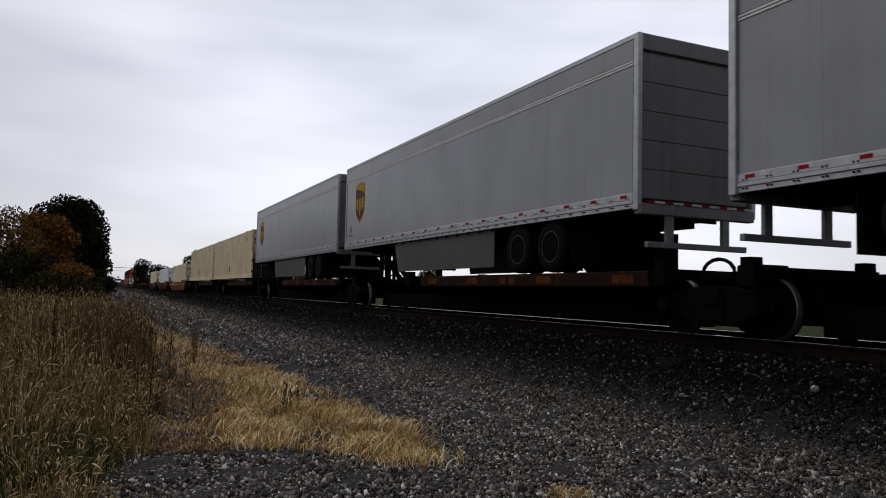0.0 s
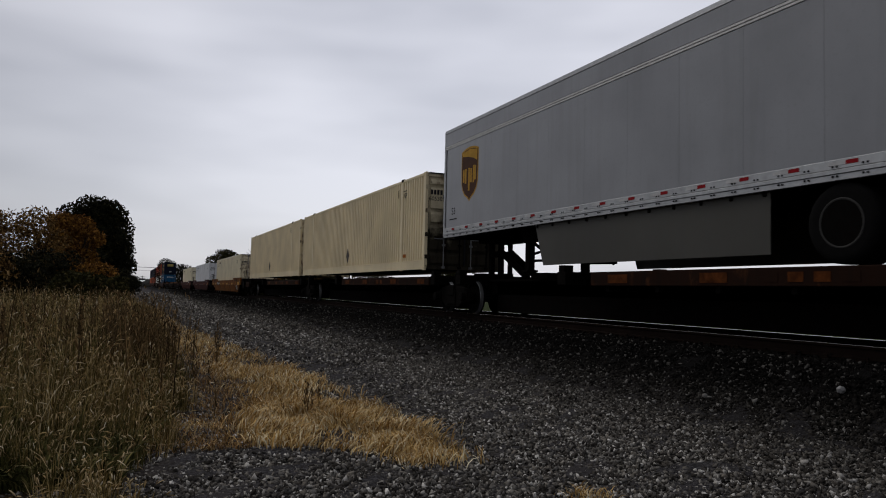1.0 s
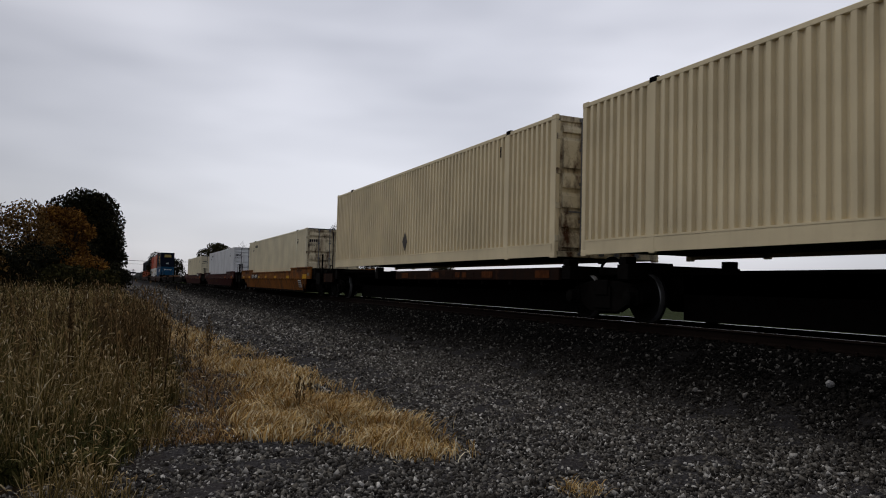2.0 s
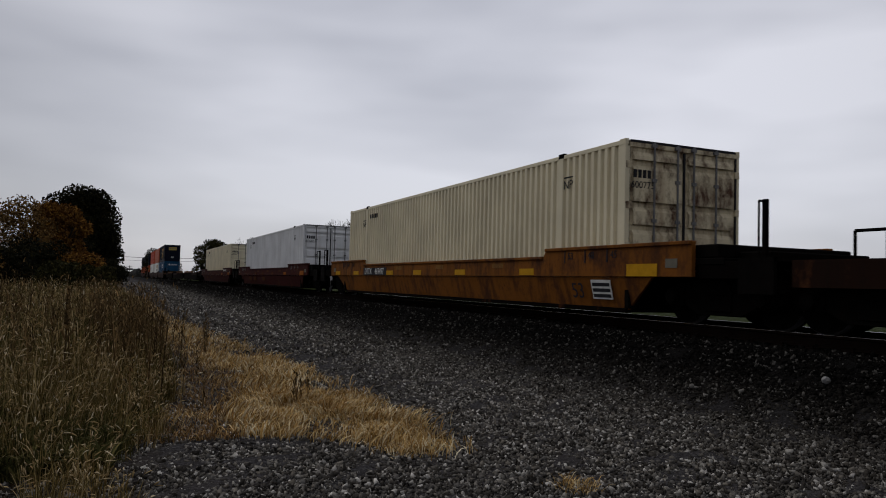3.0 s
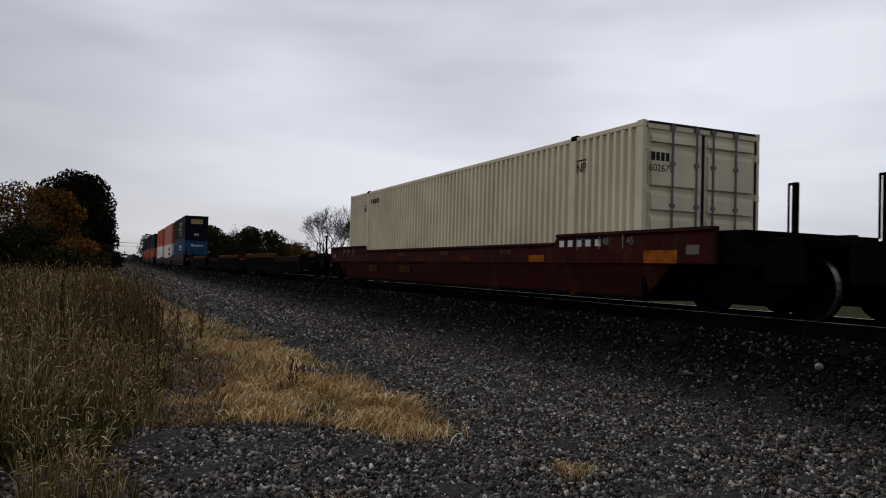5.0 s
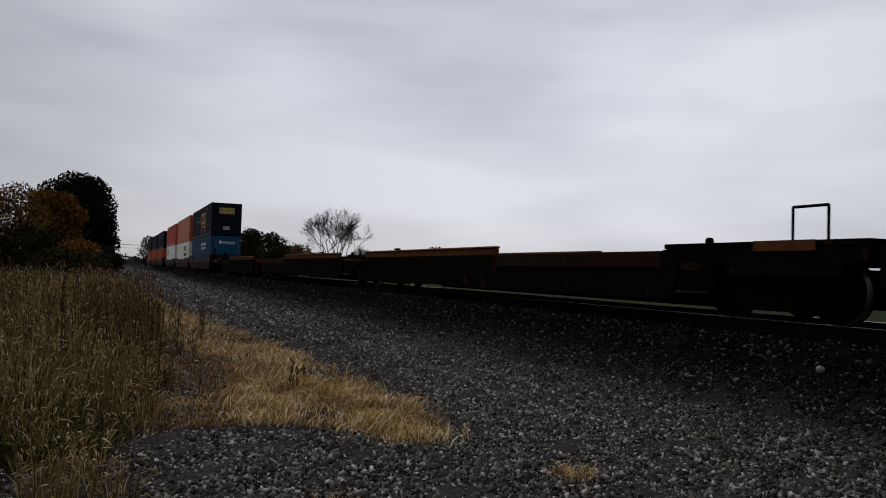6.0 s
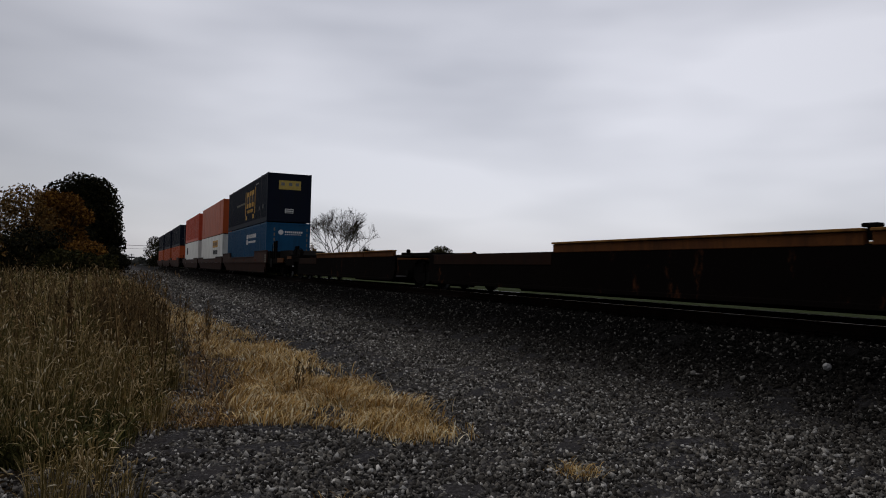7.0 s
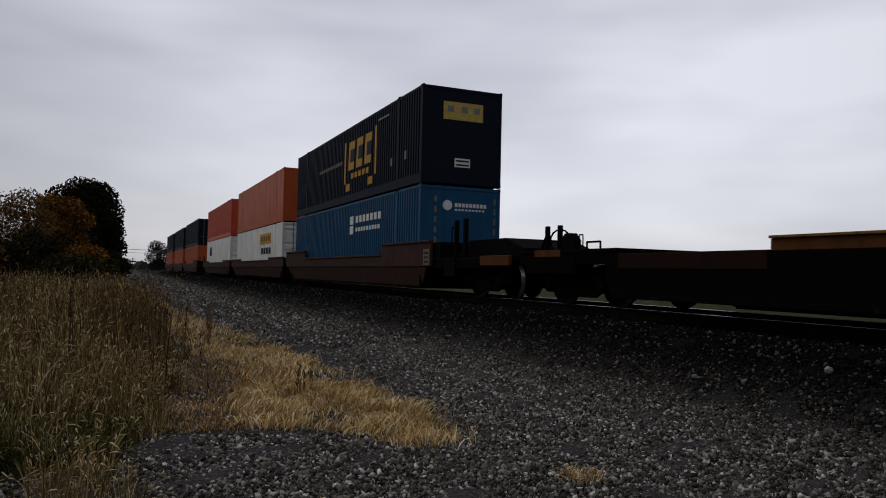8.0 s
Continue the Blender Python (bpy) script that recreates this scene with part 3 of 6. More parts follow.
def dead_weeds(name, label, cx, cy, rx, ry, n, hmin, hmax):
    """A clump of dark upright stalks with short side leaves."""
    x, y = rng.normal(cx, rx, n), rng.normal(cy, ry, n)
    h = rng.uniform(hmin, hmax, n)
    co, tip, way = blades(x, y, h, rng.uniform(0.02, 0.2, n), np.full(n, 0.012) * np.interp(cy, [5, 30], [1, 2.5]))
    k = 20
    t = rng.uniform(0.3, 1.0, (n, k))
    lx = (x[:, None] + rng.normal(0, 0.012, (n, k))).ravel()
    ly = (y[:, None] + rng.normal(0, 0.012, (n, k))).ravel()
    lz = (ground_height(x, y)[:, None] + h[:, None] * t).ravel()
    lf, _, _ = blades(lx, ly, rng.uniform(0.03, 0.11, n * k), rng.uniform(0.4, 1.2, n * k), rng.uniform(0.006, 0.02, n * k), lz)
    return tagged(new(name, loose_mesh(name, np.concatenate([co, lf]), BLADE_FACES, M_WEED)), label, "weeds", kind="stuff")


dead_weeds("dead_weeds", "dark brown dead weeds standing in the verge", 0.1, 12.3, 0.34, 1.8, 300, 0.5, 1.36)
dead_weeds("dead_weeds", "dark brown dead weeds at the back of the verge", -1.6, 13, 0.7, 2.6, 90, 0.6, 1.34)
dead_weeds("dead_weeds", "tall ragged weeds rising over the grass", -0.5, 10.5, 0.5, 1.6, 36, 0.9, 1.42)
dead_weeds("dead_weeds", "tall ragged weeds rising over the grass", -2.6, 15.0, 1.2, 2.4, 90, 0.9, 1.55)
dead_weeds("dead_weeds", "thin brown weeds rising from the dry grass", 0.75, 9.0, 0.2, 0.7, 4, 0.2, 0.42)
dead_weeds("dead_weeds", "thin brown weeds rising from the dry grass", 1.95, 8.0, 0.08, 0.1, 4, 0.22, 0.42)
dead_weeds("dead_weeds", "thin brown weeds rising from the dry grass", 1.55, 14.0, 0.05, 0.06, 5, 0.5, 0.75)


def mullein(x, y, h, label):
    c = tagged(new("mullein_stalk"), label, "weed")
    c.location = (x, y, float(ground_height(x, y)))
    part("stem", tube(bmesh.new(), (0, 0, 0), (0.01, 0, h), 0.012, 0.006, seg=6), M_WEED, c)
    bm = bmesh.new()
    for k in range(90):
        z = h * (0.66 + 0.34 * k / 90)
        a = k * 2.4
        r = 0.022 * (1 - 0.5 * k / 90)
        tube(bm, (0.01, 0, z), (0.01 + r * 1.5 * math.cos(a), r * 1.5 * math.sin(a), z + 0.02), 0.012, 0.004, seg=5)
    tagged(part("seed_spike", bm, M_WEED, c), kind="stuff")
    bm = bmesh.new()
    for k in range(5):
        a = k * 2.1
        tube(bm, (0, 0, h * 0.58), (0.07 * math.cos(a), 0.07 * math.sin(a), h * 0.66), 0.008, 0.012, seg=5)
    part("side_spikes", bm, M_WEED, c)
    return c


mullein(-0.42, 8.2, 1.24, "dark dead mullein stalk standing in tall grass")
mullein(-1.28, 9.6, 1.1, "thin dead stalk standing among tall grass")


def leaf_cards(centres, radii, n, size, squash=0.85):
    """Small bent leaf sprays spread through rounded masses, denser towards their skin."""
    k = rng.choice(len(centres), n, p=radii ** 2 / (radii ** 2).sum())
    d = rng.normal(size=(n, 3))
    d /= np.linalg.norm(d, axis=1)[:, None]
    r = radii[k] * (0.45 + 0.62 * rng.random(n) ** 0.6)
    p = centres[k] + d * r[:, None] * np.array([1, 1, squash])
    s = size * rng.uniform(0.5, 1.3, n)
    q = np.array([(-0.5, -0.25, 0), (0, -0.12, 0.2), (0.5, -0.2, 0), (0.55, 0.25, -0.05), (0, 0.3, 0.22), (-0.45, 0.28, 0.0)])
    co = np.einsum("nij,nkj->nki", turns(n), q[None] * s[:, None, None])
    return co + p[:, None, :]


CARD_FACES = [(0, 1, 4, 5), (1, 2, 3, 4)]


def limb_tree(bm, p, d, length, r, depth, out, spread=0.6, keep=0.72, seg=6):
    """Forking limbs; the ends are collected in out."""
    q = p + d * length
    tube(bm, p, q, r, r * 0.68, seg=seg if depth > 1 else 4, caps=False)
    if depth == 0:
        out.append(q)
        return
    for k in range(random.choice((2, 3, 3))):
        e = (d + Vector((random.uniform(-1, 1), random.uniform(-1, 1), random.uniform(-0.35, 0.8))) * spread).normalized()
        limb_tree(bm, q, e, length * random.uniform(keep - 0.12, keep + 0.12), r * 0.62, depth - 1, out, spread, keep, seg)


def tree(name, label, x, y, height, width, mats, n, size, blobs=16, base=0.12, shape=1.0, trunk=0.2):
    c = tagged(new(name), label, "tree")
    c.location = (x, y, float(ground_height(x, y)) - 0.05)
    bm, ends = bmesh.new(), []
    limb_tree(bm, Vector((0, 0, 0)), Vector((0.03, 0, 1)), height * 0.24, trunk, 4, ends, 0.62)
    part("trunk", bm, M_BARK, c)
    cs, rs = [], []
    for k in range(blobs):
        t = (k + 0.5) / blobs
        z = height * (base + (0.93 - base) * t)
        ring = width / 2 * (math.sin(math.pi * min(1, 0.16 + 0.66 * t ** shape)) ** 0.7)
        a = k * 2.4 + random.uniform(-0.4, 0.4)
        r = width * random.uniform(0.15, 0.24)
        rr = max(0.0, ring - r) * random.uniform(0.5, 1.05)
        cs.append((rr * math.cos(a), rr * math.sin(a), min(z, height - r * 0.8)))
        rs.append(r)
    ob = new("crown", loose_mesh("crown", leaf_cards(np.array(cs), np.array(rs), n, size), CARD_FACES, mats))
    ob.parent = c
    return c


M_BARK = plain("grey_bark", (0.035, 0.028, 0.022), 0.95, 0, 0.4, 6)
M_LEAFDARK = island_mat("dark_leaves", ((0.0, (0.006, 0.007, 0.004)), (0.7, (0.018, 0.018, 0.008)), (1.0, (0.035, 0.028, 0.010))), 0.8, 3)
M_LEAFORANGE = island_mat("orange_autumn_leaves", ((0.0, (0.06, 0.027, 0.008)), (0.6, (0.19, 0.085, 0.018)), (1.0, (0.36, 0.18, 0.034))), 0.8, 3)
M_LEAFBROWN = island_mat("brown_autumn_leaves", ((0.0, (0.045, 0.030, 0.012)), (0.6, (0.165, 0.09, 0.029)), (1.0, (0.34, 0.20, 0.065))), 0.8, 3)
M_LEAFOLIVE = island_mat("olive_leaves", ((0.0, (0.012, 0.014, 0.005)), (0.7, (0.045, 0.042, 0.014)), (1.0, (0.10, 0.08, 0.025))), 0.8, 3)


def at(az, dist):
    return dist * math.sin(radians(az)), dist * math.cos(radians(az))


tree("broadleaf_tree", "large dark tree with dense rounded crown", *at(-2.25, 75), 9.3, 8.4, M_LEAFDARK, 30000, 0.26, 30, 0.10, 0.75, 0.28)
tree("broadleaf_tree", "dark tree behind the large one", *at(-1.0, 88), 6.2, 4.4, M_LEAFDARK, 9000, 0.26, 14, 0.05, 0.8, 0.16)
tree("autumn_tree", "orange autumn tree before the dark one", *at(-3.7, 60), 6.5, 5.0, M_LEAFORANGE, 11000, 0.22, 18, 0.10)
tree("autumn_tree", "brown thinning autumn tree at the wood's edge", *at(-6.2, 56), 6.4, 5.6, M_LEAFBROWN, 6500, 0.18, 20, 0.15)
tree("autumn_tree", "brown thinning autumn tree at the wood's edge", *at(-9.4, 55), 6.2, 6.0, M_LEAFBROWN, 6500, 0.18, 20, 0.15)
for az, d, h, w, m in ((-2.3, 50, 2.7, 4.2, M_LEAFORANGE), (-4.6, 50, 3.4, 5.0, M_LEAFDARK), (-7.0, 47, 3.2, 5.0, M_LEAFDARK), (-9.5, 46, 3.2, 5.0, M_LEAFBROWN), (-0.9, 62, 2.8, 3.4, M_LEAFDARK),
                       (-3.0, 64, 4.2, 4.5, M_LEAFDARK), (-5.2, 62, 4.6, 5.0, M_LEAFDARK), (-0.1, 105, 2.8, 3.6, M_LEAFDARK), (0.35, 150, 3.0, 4.0, M_LEAFDARK), (-1.2, 45, 1.9, 3.0, M_LEAFOLIVE), (-3.4, 44, 2.0, 3.4, M_LEAFOLIVE)):
    tree("shrub", "low tangled shrub under the trees", *at(az, d), h, w, m, 4200, 0.17, 10, 0.05, 0.8, 0.05)
# beyond the track
for az, d, h, w, m, n in ((6.6, 130, 7.6, 7.4, M_LEAFOLIVE, 8000), (7.6, 150, 7.2, 6.4, M_LEAFDARK, 6500), (8.6, 140, 5.6, 6.5, M_LEAFOLIVE, 5500), (9.7, 120, 7.2, 6.6, M_LEAFOLIVE, 7000), (11.2, 112, 6.4, 6.2, M_LEAFOLIVE, 5200), (13.2, 118, 5.0, 5.2, M_LEAFBROWN, 2600), (12.2, 125, 5.0, 6.0, M_LEAFOLIVE, 5000),
                          (14.2, 135, 4.2, 6.0, M_LEAFOLIVE, 4000), (17.0, 140, 3.8, 6.0, M_LEAFOLIVE, 3500), (23.6, 135, 5.8, 7.0, M_LEAFOLIVE, 5500), (35.5, 180, 5.6, 9.0, M_LEAFOLIVE, 4500), (40.0, 260, 6.5, 9.0, M_LEAFOLIVE, 3000), (2.6, 210, 8.0, 8.0, M_LEAFDARK, 4500), (3.6, 190, 6.0, 7.0, M_LEAFDARK, 4000)):
    tree("field_tree", "olive autumn tree in the field beyond the track", *at(az, d), h, w, m, n, 0.30, 16, 0.05, 0.7)


def twig_limb(bm, p, d, length, r, depth, ends, h, w):
    """A bent limb that forks towards its end, kept within a rounded crown; fine twigs last."""
    mid = p + d * (length * 0.5)
    e = (d + Vector((random.gauss(0, 0.12), random.gauss(0, 0.12), 0.05))).normalized()
    q = mid + e * (length * 0.5)
    seg = 6 if depth > 4 else 3
    tube(bm, p, mid, r, r * 0.86, seg=seg, caps=False)
    out = (q.x ** 2 + q.y ** 2) / (w / 2) ** 2 + ((q.z - 0.48 * h) / (0.52 * h)) ** 2
    if out > 1.0:
        ends.append(mid)
        return
    tube(bm, mid, q, r * 0.86, r * 0.7, seg=seg, caps=False)
    if depth == 0:
        ends.append(q)
        return
    for k in range(3 if depth < 5 else 2):
        f = (e + Vector((random.gauss(0, 0.40), random.gauss(0, 0.40), random.gauss(0.04, 0.26)))).normalized()
        twig_limb(bm, q if k < 2 else mid, f, length * random.uniform(0.68, 0.9), max(0.016, r * 0.62), depth - 1, ends, h, w)


def bare_tree(az, d, h, w, label, depth=5, leaves=700):
    """Several stems from one foot that fork out to a rounded, see-through crown."""
    c = tagged(new("bare_tree"), label, "tree")
    x, y = at(az, d)
    c.location = (x, y, 0)
    bm, ends = bmesh.new(), []
    for k in range(7):
        a = k * 2.4
        lean = 0.1 if k == 0 else 0.25 + 0.09 * k
        twig_limb(bm, Vector((0.15 * math.cos(a), 0.15 * math.sin(a), 0)), Vector((lean * math.cos(a), lean * math.sin(a), 1)).normalized(), h * 0.26, 0.13, depth, ends, h, w)
    part("trunk", bm, M_BARK, c, "bare forking grey limbs")
    pts = np.array([tuple(e) for e in ends])
    low = pts[(pts[:, 2] < h * 0.75) & (np.abs(pts[:, 0]) < w * 0.3)]
    ob = new("leaves", loose_mesh("leaves", leaf_cards(low, np.full(len(low), 0.35), leaves, 0.15), CARD_FACES, M_LEAFOLIVE))
    ob.parent = c


random.seed(5)
bare_tree(15.9, 120, 11.4, 12.4, "bare branching tree with few remaining olive leaves", 6, 1600)
bare_tree(18.0, 128, 6.2, 5.4, "smaller bare tree beside a larger one")
bare_tree(9.0, 135, 9.0, 7.0, "bare branching tree beyond the track")
bare_tree(12.6, 150, 7.5, 6.0, "bare branching tree beyond the track")

# distant woods on the horizon
def far_woods():
    n = 26000
    a = rng.uniform(-30, 75, n)
    d = rng.uniform(520, 620, n) * np.where(a < 2.2, 0.75, 1.0)
    top = 3.5 + 2.5 * np.sin(a * 1.7) * np.cos(a * 0.63 + 1) + 1.6 * np.sin(a * 5.3)
    z = rng.random(n) * np.clip(top, 1.2, 9)
    x, y = d * np.sin(np.radians(a)), d * np.cos(np.radians(a))
    s = rng.uniform(1.2, 3.2, n)
    q = np.array([(-0.5, -0.25, 0), (0, -0.12, 0.2), (0.5, -0.2, 0), (0.55, 0.25, -0.05), (0, 0.3, 0.22), (-0.45, 0.28, 0.0)])
    return np.einsum("nij,nkj->nki", turns(n), q[None] * s[:, None, None]) + np.stack([x, y, z], -1)[:, None, :]


M_FARLEAF = island_mat("hazy_distant_leaves", ((0.0, (0.05, 0.052, 0.05)), (1.0, (0.11, 0.105, 0.09))), 0.95, 0.3)
tagged(new("distant_woods", loose_mesh("distant_woods", far_woods(), CARD_FACES, M_FARLEAF)), "grey distant woods along the horizon", "woods", kind="stuff")

# crossing signal and a pole line far down the track
M_POLE = plain("weathered_pole", (0.06, 0.05, 0.042), 0.9)
x, y = at(0.95, 190)
sig = tagged(new("crossing_signal"), "small crossing signal mast far down the track", "signal")
sig.location = (x, y, 0)
part("mast", tube(bmesh.new(), (0, 0, 0), (0, 0, 3.6), 0.09), M_POLE, sig)
part("signal_head", boxes((-0.75, 0.75, -0.08, 0.08, 2.55, 2.95)), M_BLACKMARK, sig, bevel=0.03)
part("cross_arm", boxes((-0.5, 0.5, -0.03, 0.03, 3.25, 3.45)), M_WHITEMARK, sig)
for k, (px, py) in enumerate(((-14, 205), (26, 215))):
    pole = tagged(new("utility_pole"), "thin wooden utility pole with a crossarm", "pole", "pole line")
    pole.location = (px, py, 0)
    part("shaft", tube(bmesh.new(), (0, 0, 0), (0, 0, 7.2), 0.15, 0.1), M_POLE, pole)
    part("crossarm", boxes((-0.06, 0.06, -1.1, 1.1, 6.6, 6.75)), M_POLE, pole)
for dy, z in ((-1.0, 6.75), (1.0, 6.75), (0.0, 5.9)):
    bm = bmesh.new()
    p = [Vector((-14 + 40 * t / 12, 205 + dy + 10 * t / 12, z - 0.7 * (1 - (t / 6 - 1) ** 2))) for t in range(13)]
    for a, b in zip(p, p[1:]):
        tube(bm, a, b, 0.03, seg=5, caps=False)
    tagged(new("overhead_wire", mesh_of("overhead_wire", bm, M_BLACKMARK)), "dark overhead wire slung between poles", "wire", "overhead wires")

# ---- rolling stock: bogies ----
def wheel_mesh():
    bm = lathe(bmesh.new(), [(-0.07, 0.10), (-0.07, 0.16), (-0.03, 0.19), (-0.03, 0.36), (-0.07, 0.38), (-0.07, 0.42), (0.03, 0.425), (0.035, 0.455), (0.06, 0.455), (0.062, 0.40)], seg=28)
    return mesh_of("wheel", bm, M_WHEEL, smooth=False)


def tread_mesh():
    bm = lathe(bmesh.new(), [(-0.066, 0.421), (-0.060, 0.426), (0.03, 0.43)], seg=28, caps=False)
    return mesh_of("tread", bm, M_TREAD, smooth=False)


def side_frame_mesh():
    out = [(-1.12, 0.52), (-1.12, 0.34), (-0.78, 0.34), (-0.42, 0.16), (0.42, 0.16), (0.78, 0.34), (1.12, 0.34),
           (1.12, 0.52), (0.72, 0.66), (0.36, 0.72), (-0.36, 0.72), (-0.72, 0.66)]
    bm = prism(bmesh.new(), out, -0.07, 0.07)
    for y in (-0.88, 0.88):
        box(bm, -0.11, 0.05, y - 0.17, y + 0.17, 0.30, 0.56)
    box(bm, -0.10, 0.02, -0.26, 0.26, 0.22, 0.62)
    return mesh_of("side_frame", bm, M_STEEL, 0.012)


WHEEL, TREAD, SIDE_FRAME = wheel_mesh(), tread_mesh(), side_frame_mesh()
AXLE = mesh_of("axle", tube(bmesh.new(), (-0.98, 0, 0), (0.98, 0, 0), 0.085), M_STEEL)
CAP = mesh_of("bearing_cap", lathe(bmesh.new(), [(-0.09, 0.05), (-0.08, 0.11), (0.08, 0.12)], seg=14), M_WHEEL)
SPRING = mesh_of("spring", lathe(bmesh.new(), [(-0.05, 0.06), (0.05, 0.06)], seg=10), M_STEEL)
BOLSTER = mesh_of("bolster", boxes((-1.1, 1.1, -0.2, 0.2, 0.45, 0.74), (-0.35, 0.35, -0.35, 0.35, 0.70, 0.80)), M_STEEL, 0.02)
BRAKE = mesh_of("brake_beam", boxes((-0.75, 0.75, -0.05, 0.05, 0.30, 0.42), (-0.8, -0.66, -0.12, 0.12, 0.24, 0.54), (0.66, 0.8, -0.12, 0.12, 0.24, 0.54)), M_STEEL, 0.01)


def bogie(parent, y):
    """A three-piece bogie with two axles, under a wagon at y."""
    body = put("bogie", BOLSTER, parent, (0, y, 0), "black grimy cast-steel bogie")
    for x in (-0.98, 0.98):
        f = put("side_frame", SIDE_FRAME, body, (x, 0, 0))
        if x > 0:
            f.rotation_euler = (0, 0, math.pi)
    for dy in (-0.88, 0.88):
        put("axle", AXLE, body, (0, dy, 0.43))
        put("brake_beam", BRAKE, body, (0, dy * 0.42, 0))
        for s in (-1, 1):
            for n, me in (("wheel", WHEEL), ("wheel_tread", TREAD), ("bearing_cap", CAP)):
                w = put(n, me, body, (s * (0.76 if n != "bearing_cap" else 1.12), dy, 0.43))
                if s > 0:
                    w.rotation_euler = (0, 0, math.pi)
    return body


# ---- containers ----
L53, W53, H96 = 16.154, 2.591, 2.896
RIB = 0.2093


def corrugated(y0, y1, z0, z1, x, depth, pitch=RIB):
    """A pressed side sheet in the plane x, ribs running up; outward is -x."""
    bm = bmesh.new()
    n = max(1, round((y1 - y0) / pitch))
    p = (y1 - y0) / n
    cols = []
    for k in range(n):
        a = y0 + k * p
        cols += [(a, 0), (a + p * 0.38, 0), (a + p * 0.52, depth), (a + p * 0.86, depth)]
    cols.append((y1, 0))
    lo = [bm.verts.new((x + d, y, z0)) for y, d in cols]
    hi = [bm.verts.new((x + d, y, z1)) for y, d in cols]
    for i in range(len(cols) - 1):
        bm.faces.new((lo[i], lo[i + 1], hi[i + 1], hi[i]))
    return bm


def door_panels(leaf, x0, x1, paint_end):
    """Pressed panels on the outer face of a door leaf."""
    z = 0.18
    for step in (0.40, 0.40, 0.40, 0.40, 0.72, 0.24):
        bm = prism(bmesh.new(), [(0.032, z + 0.05), (-0.030, z + 0.04), (-0.018, z + step - 0.13), (0.032, z + step - 0.05)], x0 + 0.07, x1 - 0.07)
        part("door_panel", bm, paint_end, leaf)
        z += step


